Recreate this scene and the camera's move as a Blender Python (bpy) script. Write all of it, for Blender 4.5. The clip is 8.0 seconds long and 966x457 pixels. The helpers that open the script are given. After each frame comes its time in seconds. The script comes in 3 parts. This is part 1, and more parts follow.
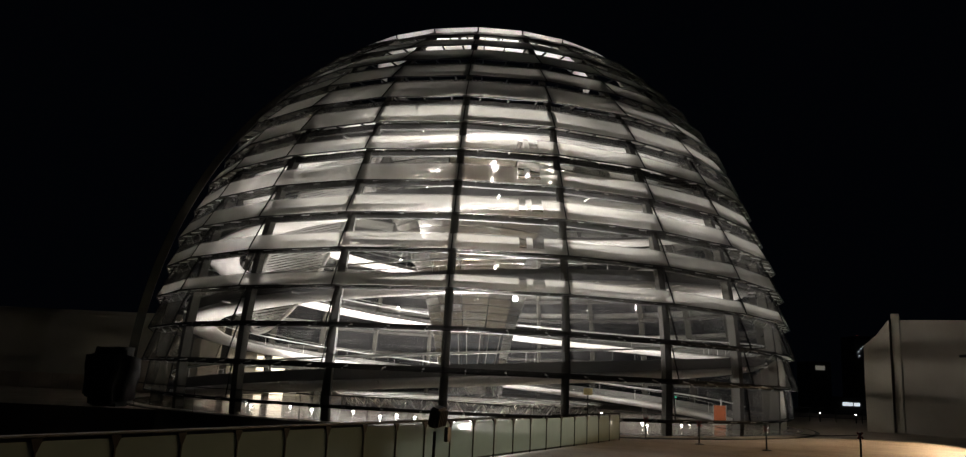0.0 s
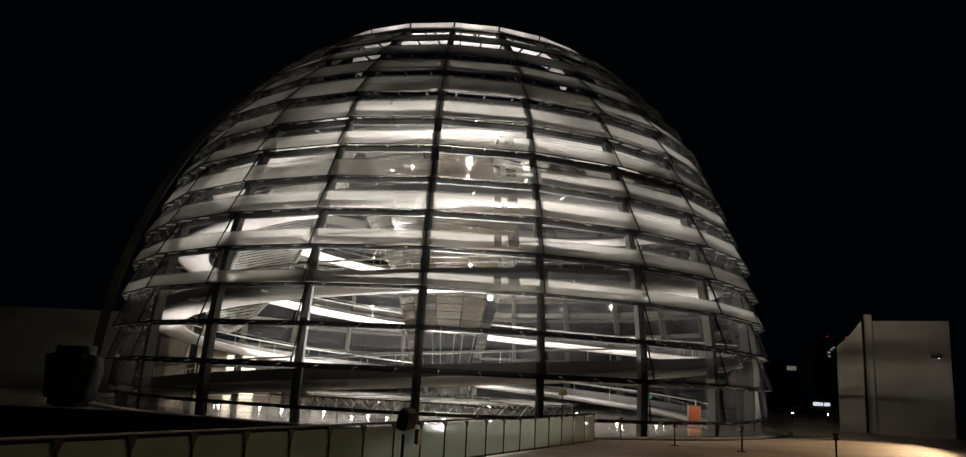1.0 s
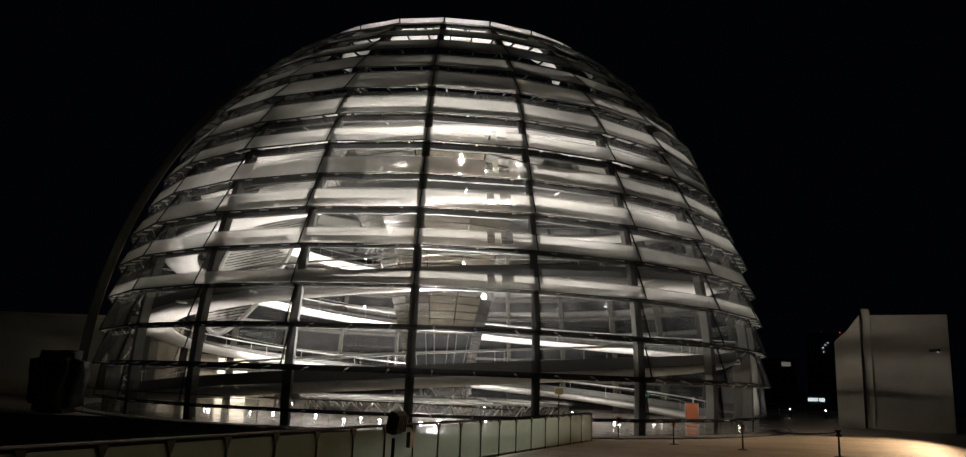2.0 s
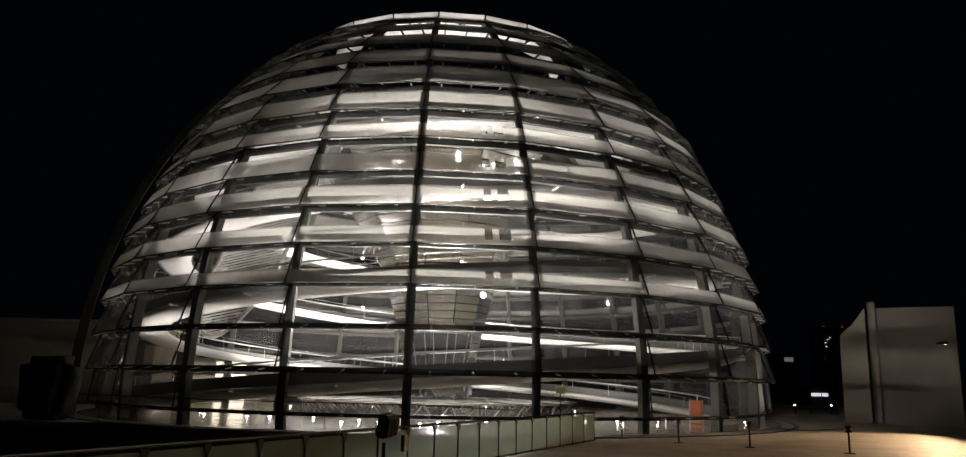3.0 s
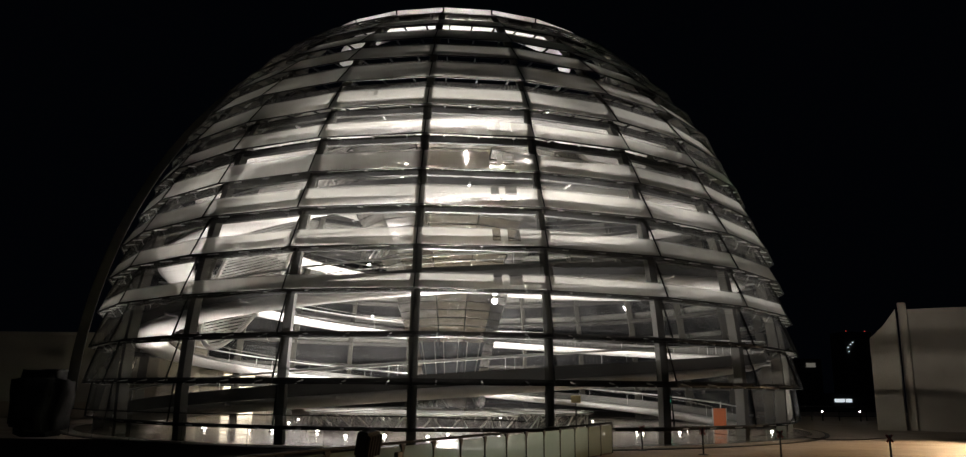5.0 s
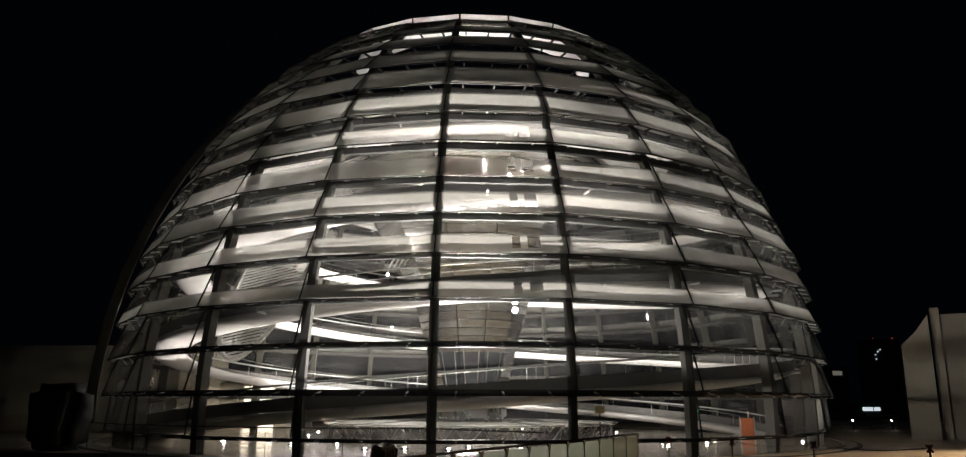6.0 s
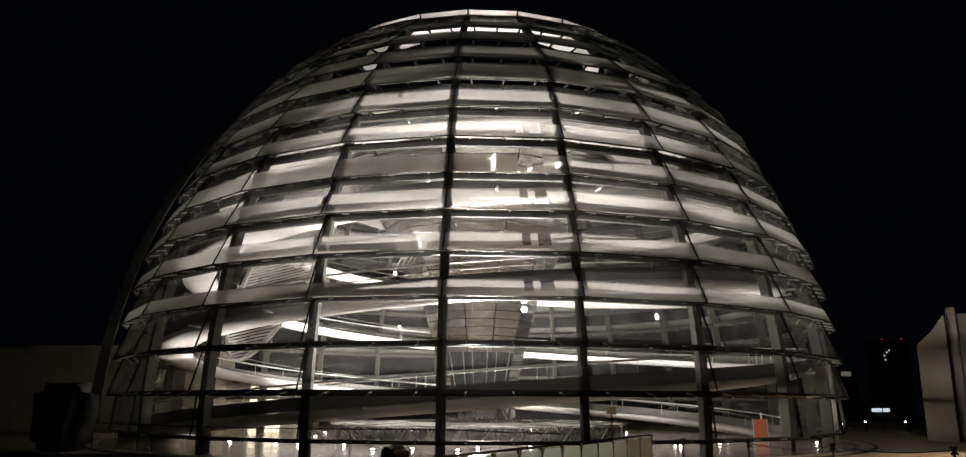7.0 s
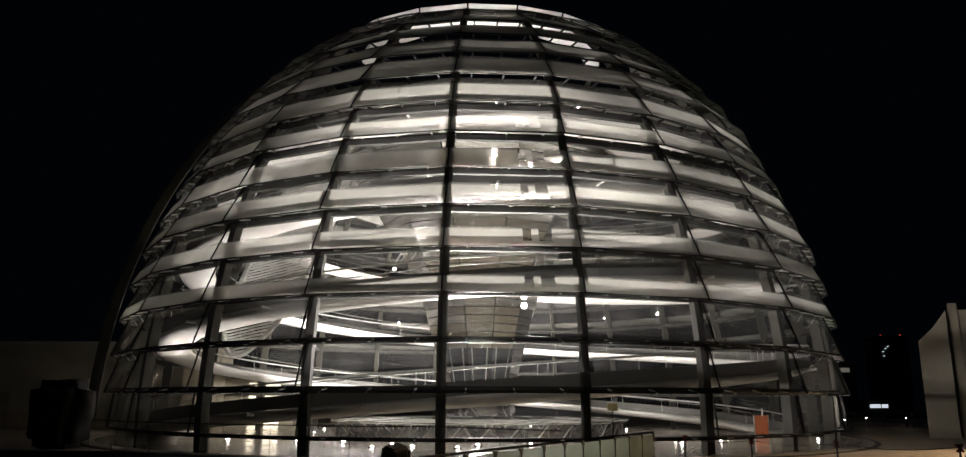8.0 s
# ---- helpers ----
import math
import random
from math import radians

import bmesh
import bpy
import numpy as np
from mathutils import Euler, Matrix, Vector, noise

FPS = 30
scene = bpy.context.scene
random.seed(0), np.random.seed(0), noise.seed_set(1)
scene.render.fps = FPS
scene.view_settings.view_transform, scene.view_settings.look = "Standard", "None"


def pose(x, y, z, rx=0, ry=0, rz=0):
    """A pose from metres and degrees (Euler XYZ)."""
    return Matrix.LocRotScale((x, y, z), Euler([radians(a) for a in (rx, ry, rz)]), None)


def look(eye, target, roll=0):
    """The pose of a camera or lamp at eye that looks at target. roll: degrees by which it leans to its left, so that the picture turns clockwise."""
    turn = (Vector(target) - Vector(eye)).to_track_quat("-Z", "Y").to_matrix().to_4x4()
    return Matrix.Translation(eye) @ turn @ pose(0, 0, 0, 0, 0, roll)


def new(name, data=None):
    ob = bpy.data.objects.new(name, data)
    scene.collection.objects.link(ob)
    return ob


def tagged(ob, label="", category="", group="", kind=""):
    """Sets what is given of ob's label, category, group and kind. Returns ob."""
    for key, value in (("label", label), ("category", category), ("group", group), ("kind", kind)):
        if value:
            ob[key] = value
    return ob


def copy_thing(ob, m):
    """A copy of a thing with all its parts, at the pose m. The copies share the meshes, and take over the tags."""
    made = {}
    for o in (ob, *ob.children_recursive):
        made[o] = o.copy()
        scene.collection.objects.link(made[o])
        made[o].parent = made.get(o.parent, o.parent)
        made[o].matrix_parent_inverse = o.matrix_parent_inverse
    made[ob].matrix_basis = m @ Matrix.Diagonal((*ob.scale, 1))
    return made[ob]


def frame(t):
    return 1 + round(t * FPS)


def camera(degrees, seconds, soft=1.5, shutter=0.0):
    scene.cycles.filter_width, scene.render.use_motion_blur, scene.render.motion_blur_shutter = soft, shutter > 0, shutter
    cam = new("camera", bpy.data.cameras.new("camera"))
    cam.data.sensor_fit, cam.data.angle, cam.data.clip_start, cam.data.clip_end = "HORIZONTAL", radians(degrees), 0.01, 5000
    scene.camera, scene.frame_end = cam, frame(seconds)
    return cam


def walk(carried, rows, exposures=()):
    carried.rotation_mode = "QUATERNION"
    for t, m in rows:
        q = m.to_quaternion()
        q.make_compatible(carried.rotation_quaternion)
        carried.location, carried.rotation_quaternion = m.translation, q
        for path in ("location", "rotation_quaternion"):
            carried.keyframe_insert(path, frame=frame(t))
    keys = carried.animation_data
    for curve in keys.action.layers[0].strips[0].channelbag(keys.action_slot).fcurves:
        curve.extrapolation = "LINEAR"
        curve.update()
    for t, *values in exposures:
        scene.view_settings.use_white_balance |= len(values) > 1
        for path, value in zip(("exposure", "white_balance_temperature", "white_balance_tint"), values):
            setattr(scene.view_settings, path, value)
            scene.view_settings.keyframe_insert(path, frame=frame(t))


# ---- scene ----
# ---- camera and walk ----
cam = camera(64.24, 8.0, soft=1.25)
ROWS = [
    (0.0, -0.000, -51.588, 2.156, -0.901, 11.241, -2.686),
    (0.5, 0.021, -51.325, 2.168, -1.897, 11.327, -2.785),
    (1.0, 0.082, -51.006, 2.172, -2.721, 11.320, -2.725),
    (1.5, 0.088, -50.675, 2.174, -3.016, 11.338, -2.422),
    (3.0, 0.307, -49.632, 2.176, -2.872, 11.318, -1.162),
    (3.5, 0.355, -49.226, 2.174, -2.909, 11.371, -1.111),
    (4.0, 0.488, -48.850, 2.169, -2.617, 11.409, -1.095),
    (4.5, 0.633, -48.325, 2.177, -2.273, 11.561, -0.849),
    (6.0, 0.744, -47.321, 2.184, 0.045, 12.758, -0.124),
    (6.5, 0.718, -47.036, 2.186, 0.273, 12.768, -0.223),
    (7.0, 0.622, -46.788, 2.179, 0.517, 12.794, -0.190),
    (7.5, 0.580, -46.613, 2.189, 0.558, 12.619, -0.270),
    (8.0, 0.570, -46.527, 2.199, 0.435, 12.520, -0.175),
]
walk(cam, [(t, pose(x, y, z, 90 + pitch, roll, yaw)) for t, x, y, z, yaw, pitch, roll in ROWS])

# ---- world and exposure ----
world = bpy.data.worlds.new("night_sky")
scene.world = world
world.use_nodes = True
wn = world.node_tree
wbg = wn.nodes["Background"]
wbg.inputs["Color"].default_value = (0.25, 0.35, 0.6, 1)
wbg.inputs["Strength"].default_value = 0.0016
scene.view_settings.exposure = 0.33

G = 0.2               # terrace level
FLOOR = 0.27          # dome floor
PHI = -3.24          # azimuth offset of the first rib
LAMP_W = 500.0
FILL_W = 20000.0
RIM_W = 75.0


# ---- small helpers ----
def mesh_of(bm, name):
    me = bpy.data.meshes.new(name)
    bm.normal_update()
    bm.to_mesh(me)
    bm.free()
    return me


def part(name, bm, material, parent=None, label="", smooth=False):
    me = bm if isinstance(bm, bpy.types.Mesh) else mesh_of(bm, name)
    if material is not None and not me.materials:
        me.materials.append(material)
    if smooth:
        for f in me.polygons:
            f.use_smooth = True
    ob = new(name, me)
    if parent is not None:
        ob.parent = parent
    if label:
        ob["label"] = label
    return ob


def thing(name, x=0, y=0, z=0, rz=0, label="", category="", group="", kind=""):
    ob = new(name)
    ob.matrix_basis = pose(x, y, z, 0, 0, rz)
    return tagged(ob, label, category, group, kind)


def box(bm, x0, y0, z0, x1, y1, z1, m=None):
    vs = [bm.verts.new(v) for v in ((x0, y0, z0), (x1, y0, z0), (x1, y1, z0), (x0, y1, z0), (x0, y0, z1), (x1, y0, z1), (x1, y1, z1), (x0, y1, z1))]
    if m is not None:
        for v in vs:
            v.co = m @ v.co
    for q in ((3, 2, 1, 0), (4, 5, 6, 7), (0, 1, 5, 4), (1, 2, 6, 5), (2, 3, 7, 6), (3, 0, 4, 7)):
        bm.faces.new([vs[i] for i in q])
    return vs


def bevelled_box(x0, y0, z0, x1, y1, z1, b=0.02):
    bm = bmesh.new()
    box(bm, x0, y0, z0, x1, y1, z1)
    bmesh.ops.bevel(bm, geom=bm.edges[:], offset=b, segments=2, affect="EDGES")
    return bm


def hexa(bm, a, b, c, d, n, t):
    """A slab from the four corners a b c d, pushed by t along n."""
    lo = [bm.verts.new(v) for v in (a, b, c, d)]
    hi = [bm.verts.new(Vector(v) + n * t) for v in (a, b, c, d)]
    bm.faces.new(lo[::-1])
    bm.faces.new(hi)
    for i in range(4):
        j = (i + 1) % 4
        bm.faces.new((lo[i], lo[j], hi[j], hi[i]))


def bar(bm, p, q, r=0.02, sides=6):
    """A round bar from p to q."""
    p, q = Vector(p), Vector(q)
    d = (q - p).normalized()
    u = d.orthogonal().normalized()
    w = d.cross(u)
    ra, rb = [], []
    for i in range(sides):
        a = math.tau * i / sides
        o = (u * math.cos(a) + w * math.sin(a)) * r
        ra.append(bm.verts.new(p + o))
        rb.append(bm.verts.new(q + o))
    for i in range(sides):
        j = (i + 1) % sides
        bm.faces.new((ra[i], ra[j], rb[j], rb[i]))
    bm.faces.new(ra[::-1])
    bm.faces.new(rb)


def tube(bm, pts, r=0.03, sides=6):
    """A round tube along a chain of points."""
    pts = [Vector(p) for p in pts]
    rings = []
    for i, p in enumerate(pts):
        d = (pts[min(i + 1, len(pts) - 1)] - pts[max(i - 1, 0)]).normalized()
        u = d.cross(Vector((0, 0, 1)))
        u = u.normalized() if u.length > 0.01 else d.orthogonal().normalized()
        w = u.cross(d)
        rings.append([bm.verts.new(p + (u * math.cos(math.tau * k / sides) + w * math.sin(math.tau * k / sides)) * r) for k in range(sides)])
    for a, b in zip(rings, rings[1:]):
        for k in range(sides):
            j = (k + 1) % sides
            bm.faces.new((a[k], a[j], b[j], b[k]))
    bm.faces.new(rings[0])
    bm.faces.new(rings[-1][::-1])


def lathe(profile, steps=48, closed=False):
    """A turned form from (radius, height) pairs."""
    bm = bmesh.new()
    rings = [[bm.verts.new((r * math.cos(math.tau * k / steps), r * math.sin(math.tau * k / steps), z)) for k in range(steps)] for r, z in profile]
    pairs = list(zip(rings, rings[1:]))
    if closed:
        pairs.append((rings[-1], rings[0]))
    for a, b in pairs:
        for k in range(steps):
            j = (k + 1) % steps
            bm.faces.new((a[k], a[j], b[j], b[k]))
    if not closed:
        bm.faces.new(rings[0][::-1])
        bm.faces.new(rings[-1])
    bmesh.ops.recalc_face_normals(bm, faces=bm.faces[:])
    return bm


def polar(r, deg, z=0.0):
    return Vector((r * math.cos(radians(deg)), r * math.sin(radians(deg)), z))


# ---- materials ----
def material(name):
    m = bpy.data.materials.new(name)
    m.use_nodes = True
    return m, m.node_tree, m.node_tree.nodes["Principled BSDF"]


def surface(name, colour, rough=0.5, metal=0.0, vary=0.15, scale=3.0, fine=40.0, bump=0.15, coat=0.0, sheen=0.5):
    """A painted, stone or metal surface with stains at two scales and fine relief."""
    m, nt, b = material(name)
    tc = nt.nodes.new("ShaderNodeTexCoord")
    big, small = nt.nodes.new("ShaderNodeTexNoise"), nt.nodes.new("ShaderNodeTexNoise")
    big.inputs["Scale"].default_value, small.inputs["Scale"].default_value = scale, fine
    big.inputs["Detail"].default_value = small.inputs["Detail"].default_value = 4
    mix = nt.nodes.new("ShaderNodeMath")
    mix.operation = "MULTIPLY_ADD"
    mix.inputs[1].default_value = 0.6
    ramp = nt.nodes.new("ShaderNodeValToRGB")
    lo, hi = [max(c * (1 - vary), 0) for c in colour], [min(c * (1 + vary), 1) for c in colour]
    ramp.color_ramp.elements[0].color, ramp.color_ramp.elements[1].color = (*lo, 1), (*hi, 1)
    ramp.color_ramp.elements[0].position, ramp.color_ramp.elements[1].position = 0.35, 1.0
    nt.links.new(tc.outputs["Object"], big.inputs["Vector"])
    nt.links.new(tc.outputs["Object"], small.inputs["Vector"])
    nt.links.new(small.outputs["Fac"], mix.inputs[0])
    nt.links.new(big.outputs["Fac"], mix.inputs[2])
    nt.links.new(mix.outputs[0], ramp.inputs["Fac"])
    nt.links.new(ramp.outputs["Color"], b.inputs["Base Color"])
    rr = nt.nodes.new("ShaderNodeMapRange")
    rr.inputs["To Min"].default_value, rr.inputs["To Max"].default_value = max(rough - 0.1, 0.02), min(rough + 0.1, 1)
    nt.links.new(big.outputs["Fac"], rr.inputs["Value"])
    nt.links.new(rr.outputs["Result"], b.inputs["Roughness"])
    b.inputs["Metallic"].default_value = metal
    b.inputs["Coat Weight"].default_value = coat
    b.inputs["Specular IOR Level"].default_value = sheen
    if bump:
        bp = nt.nodes.new("ShaderNodeBump")
        bp.inputs["Strength"].default_value, bp.inputs["Distance"].default_value = bump, 0.01
        nt.links.new(small.outputs["Fac"], bp.inputs["Height"])
        nt.links.new(bp.outputs["Normal"], b.inputs["Normal"])
    return m


def glow(name, colour, strength):
    m, nt, b = material(name)
    b.inputs["Base Color"].default_value = (*colour, 1)
    b.inputs["Emission Color"].default_value = (*colour, 1)
    b.inputs["Emission Strength"].default_value = strength
    return m


def clear_glass(name, tint=(0.91, 0.91, 0.9), haze=0.012, gloss=1.0):
    """Thin sheet glass: clear, mirror-like at a slant, with a little dust."""
    m, nt, b = material(name)
    nt.nodes.remove(b)
    out = nt.nodes["Material Output"]
    tr, gl, df, tl = (nt.nodes.new("ShaderNodeBsdf" + k) for k in ("Transparent", "Glossy", "Diffuse", "Translucent"))
    tr.inputs["Color"].default_value = (*tint, 1)
    gl.inputs["Roughness"].default_value = 0.03
    lw, pw, fr = nt.nodes.new("ShaderNodeLayerWeight"), nt.nodes.new("ShaderNodeMath"), nt.nodes.new("ShaderNodeMath")
    lw.inputs["Blend"].default_value = 0.5
    pw.operation, fr.operation = "POWER", "MULTIPLY_ADD"
    pw.inputs[1].default_value, fr.inputs[1].default_value, fr.inputs[2].default_value = 4.0, 0.7, 0.03
    nt.links.new(lw.outputs["Facing"], pw.inputs[0])
    nt.links.new(pw.outputs[0], fr.inputs[0])
    a, c, d = (nt.nodes.new("ShaderNodeMixShader") for _ in range(3))
    nz = nt.nodes.new("ShaderNodeTexNoise")
    tc = nt.nodes.new("ShaderNodeTexCoord")
    nz.inputs["Scale"].default_value, nz.inputs["Detail"].default_value = 0.8, 6
    nt.links.new(tc.outputs["Object"], nz.inputs["Vector"])
    mr = nt.nodes.new("ShaderNodeMapRange")
    mr.inputs["From Min"].default_value, mr.inputs["From Max"].default_value = 0.3, 0.75
    mr.inputs["To Min"].default_value, mr.inputs["To Max"].default_value = haze * 0.4, haze * 1.6
    nt.links.new(nz.outputs["Fac"], mr.inputs["Value"])
    nt.links.new(fr.outputs[0], a.inputs[0])
    nt.links.new(tr.outputs[0], a.inputs[1])
    nt.links.new(gl.outputs[0], a.inputs[2])
    c.inputs[0].default_value = 0.6
    nt.links.new(df.outputs[0], c.inputs[1])
    nt.links.new(tl.outputs[0], c.inputs[2])
    nt.links.new(mr.outputs[0], d.inputs[0])
    nt.links.new(a.outputs[0], d.inputs[1])
    nt.links.new(c.outputs[0], d.inputs[2])
    nt.links.new(d.outputs[0], out.inputs["Surface"])
    return m


def frosted(name, colour, clear=0.4, blur=0.0, fade=False):
    """A milky, light-scattering coating on glass."""
    m, nt, b = material(name)
    nt.nodes.remove(b)
    out = nt.nodes["Material Output"]
    tr, df, tl = (nt.nodes.new("ShaderNodeBsdf" + k) for k in ("Transparent", "Diffuse", "Translucent"))
    for n in (df, tl):
        n.inputs["Color"].default_value = (*colour, 1)
    a, c = nt.nodes.new("ShaderNodeMixShader"), nt.nodes.new("ShaderNodeMixShader")
    a.inputs[0].default_value = 0.5
    nt.links.new(df.outputs[0], a.inputs[1])
    nt.links.new(tl.outputs[0], a.inputs[2])
    nz, tc = nt.nodes.new("ShaderNodeTexNoise"), nt.nodes.new("ShaderNodeTexCoord")
    nz.inputs["Scale"].default_value, nz.inputs["Detail"].default_value = 0.9, 5
    nt.links.new(tc.outputs["Object"], nz.inputs["Vector"])
    mr = nt.nodes.new("ShaderNodeMapRange")
    mr.inputs["From Min"].default_value, mr.inputs["From Max"].default_value = 0.3, 0.7
    mr.inputs["To Min"].default_value, mr.inputs["To Max"].default_value = clear + 0.06, clear - 0.06
    nt.links.new(nz.outputs["Fac"], mr.inputs["Value"])
    if fade:
        # the dots thin out towards the top of the coating
        uv, sep, out_of = nt.nodes.new("ShaderNodeUVMap"), nt.nodes.new("ShaderNodeSeparateXYZ"), nt.nodes.new("ShaderNodeMapRange")
        uv.uv_map = "coating"
        out_of.interpolation_type = "SMOOTHSTEP"
        out_of.inputs["From Min"].default_value, out_of.inputs["From Max"].default_value = 0.72, 1.0
        out_of.inputs["To Min"].default_value, out_of.inputs["To Max"].default_value = 0.0, 0.85
        nt.links.new(uv.outputs[0], sep.inputs[0])
        nt.links.new(sep.outputs["Y"], out_of.inputs["Value"])
        mx = nt.nodes.new("ShaderNodeMath")
        mx.operation = "MAXIMUM"
        nt.links.new(mr.outputs[0], mx.inputs[0])
        nt.links.new(out_of.outputs[0], mx.inputs[1])
        nt.links.new(mx.outputs[0], c.inputs[0])
    else:
        nt.links.new(mr.outputs[0], c.inputs[0])
    milk = a
    if blur:
        rf, milk = nt.nodes.new("ShaderNodeBsdfRefraction"), nt.nodes.new("ShaderNodeMixShader")
        rf.inputs["IOR"].default_value, rf.inputs["Roughness"].default_value = 1.06, 0.3
        rf.inputs["Color"].default_value = (0.9, 0.9, 0.88, 1)
        milk.inputs[0].default_value = blur
        nt.links.new(a.outputs[0], milk.inputs[1])
        nt.links.new(rf.outputs[0], milk.inputs[2])
    nt.links.new(milk.outputs[0], c.inputs[1])
    nt.links.new(tr.outputs[0], c.inputs[2])
    nt.links.new(c.outputs[0], out.inputs["Surface"])
    return m


def mirror_glass():
    m, nt, b = material("cone_mirror")
    b.inputs["Metallic"].default_value = 1.0
    oi = nt.nodes.new("ShaderNodeObjectInfo")
    ramp = nt.nodes.new("ShaderNodeValToRGB")
    ramp.color_ramp.elements[0].color, ramp.color_ramp.elements[1].color = (0.8, 0.79, 0.76, 1), (0.93, 0.92, 0.89, 1)
    nt.links.new(oi.outputs["Random"], ramp.inputs["Fac"])
    nt.links.new(ramp.outputs["Color"], b.inputs["Base Color"])
    nz = nt.nodes.new("ShaderNodeTexNoise")
    nz.inputs["Scale"].default_value = 2.0
    mr = nt.nodes.new("ShaderNodeMapRange")
    mr.inputs["To Min"].default_value, mr.inputs["To Max"].default_value = 0.08, 0.3
    nt.links.new(nz.outputs["Fac"], mr.inputs["Value"])
    nt.links.new(mr.outputs[0], b.inputs["Roughness"])
    return m


def paving():
    """Pale sandstone slabs with fine joints."""
    m, nt, b = material("terrace_stone")
    tc = nt.nodes.new("ShaderNodeTexCoord")
    br = nt.nodes.new("ShaderNodeTexBrick")
    br.offset = 0.5
    br.inputs["Scale"].default_value = 1.0
    br.inputs["Brick Width"].default_value, br.inputs["Row Height"].default_value = 1.2, 0.6
    br.inputs["Mortar Size"].default_value = 0.008
    br.inputs["Color1"].default_value, br.inputs["Color2"].default_value = (0.4, 0.33, 0.25, 1), (0.34, 0.28, 0.21, 1)
    br.inputs["Mortar"].default_value = (0.12, 0.1, 0.08, 1)
    nz = nt.nodes.new("ShaderNodeTexNoise")
    nz.inputs["Scale"].default_value, nz.inputs["Detail"].default_value = 0.6, 8
    mx = nt.nodes.new("ShaderNodeMix")
    mx.data_type, mx.blend_type = "RGBA", "MULTIPLY"
    mx.inputs["Factor"].default_value = 0.6
    ramp = nt.nodes.new("ShaderNodeValToRGB")
    ramp.color_ramp.elements[0].color, ramp.color_ramp.elements[1].color = (0.55, 0.55, 0.55, 1), (1, 1, 1, 1)
    ramp.color_ramp.elements[0].position, ramp.color_ramp.elements[1].position = 0.3, 0.65
    nt.links.new(tc.outputs["Object"], br.inputs["Vector"])
    nt.links.new(tc.outputs["Object"], nz.inputs["Vector"])
    nt.links.new(nz.outputs["Fac"], ramp.inputs["Fac"])
    nt.links.new(br.outputs["Color"], mx.inputs["A"])
    nt.links.new(ramp.outputs["Color"], mx.inputs["B"])
    nt.links.new(mx.outputs["Result"], b.inputs["Base Color"])
    b.inputs["Roughness"].default_value = 0.6
    bp = nt.nodes.new("ShaderNodeBump")
    bp.inputs["Strength"].default_value, bp.inputs["Distance"].default_value = 0.3, 0.01
    nt.links.new(br.outputs["Fac"], bp.inputs["Height"])
    bp.invert = True
    nt.links.new(bp.outputs["Normal"], b.inputs["Normal"])
    return m


STEEL = surface("dark_painted_steel", (0.025, 0.024, 0.022), 0.7, 0.0, 0.2, 1.5, 30, 0.05, 0.0, 0.15)
RIBPAINT = surface("rib_grey_paint", (0.085, 0.083, 0.07), 0.8, 0.0, 0.15, 1.0, 30, 0.05, 0.0, 0.1)
RINGPAINT = surface("ring_beam_paint", (0.032, 0.031, 0.027), 0.7, 0.0, 0.2, 1.5, 30, 0.05, 0.0, 0.15)
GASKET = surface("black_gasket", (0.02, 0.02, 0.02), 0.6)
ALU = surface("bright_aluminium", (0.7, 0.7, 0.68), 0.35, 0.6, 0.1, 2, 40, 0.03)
WHITE = surface("white_paint", (0.78, 0.77, 0.74), 0.5, 0.0, 0.06, 0.8, 25, 0.04)
PARAPET = surface("grey_panel", (0.14, 0.14, 0.13), 0.5, 0.0, 0.1, 0.7, 25, 0.04)
CHROME = surface("polished_steel", (0.75, 0.75, 0.74), 0.2, 1.0, 0.05, 4, 60, 0.02)
PALE = surface("polished_floor_stone", (0.22, 0.19, 0.145), 0.18, 0.0, 0.1, 0.5, 20, 0.0)
PLINTH = surface("plinth_stone", (0.3, 0.27, 0.22), 0.6, 0.0, 0.2, 0.7, 20, 0.2)
BITUMEN = surface("roofing_felt", (0.035, 0.034, 0.032), 0.8, 0.0, 0.35, 0.5, 40, 0.4)
FACADE = surface("sandstone_wall", (0.36, 0.33, 0.26), 0.75, 0.0, 0.22, 0.35, 14, 0.3)
BLACK = surface("black_housing", (0.015, 0.015, 0.016), 0.45, 0.0, 0.3, 3, 40, 0.1)
TARP = surface("dark_cover", (0.035, 0.035, 0.03), 0.85, 0.0, 0.5, 1.2, 12, 0.6)
ORANGE = surface("orange_panel", (0.8, 0.22, 0.07), 0.45, 0.0, 0.05, 1, 20, 0.02)
YELLOW = surface("yellow_panel", (0.55, 0.45, 0.2), 0.5, 0.0, 0.1, 4, 30, 0.02)
NIGHTMIRROR = surface("night_mirror", (0.05, 0.065, 0.07), 0.12, 0.0, 0.2, 2, 30, 0.0)
RED = surface("red_tape", (0.12, 0.02, 0.018), 0.7, 0.0, 0.2, 8, 40, 0.1)
ROPE = surface("dark_rope", (0.04, 0.03, 0.03), 0.8)
ASPHALT = surface("city_ground", (0.05, 0.05, 0.05), 0.9, 0.0, 0.3, 0.02, 2, 0.0)
CITY = surface("city_wall", (0.12, 0.12, 0.12), 0.8, 0.0, 0.2, 0.05, 1, 0.0)
MIRROR = mirror_glass()
STONE = paving()
GLASS = clear_glass("dome_glass")
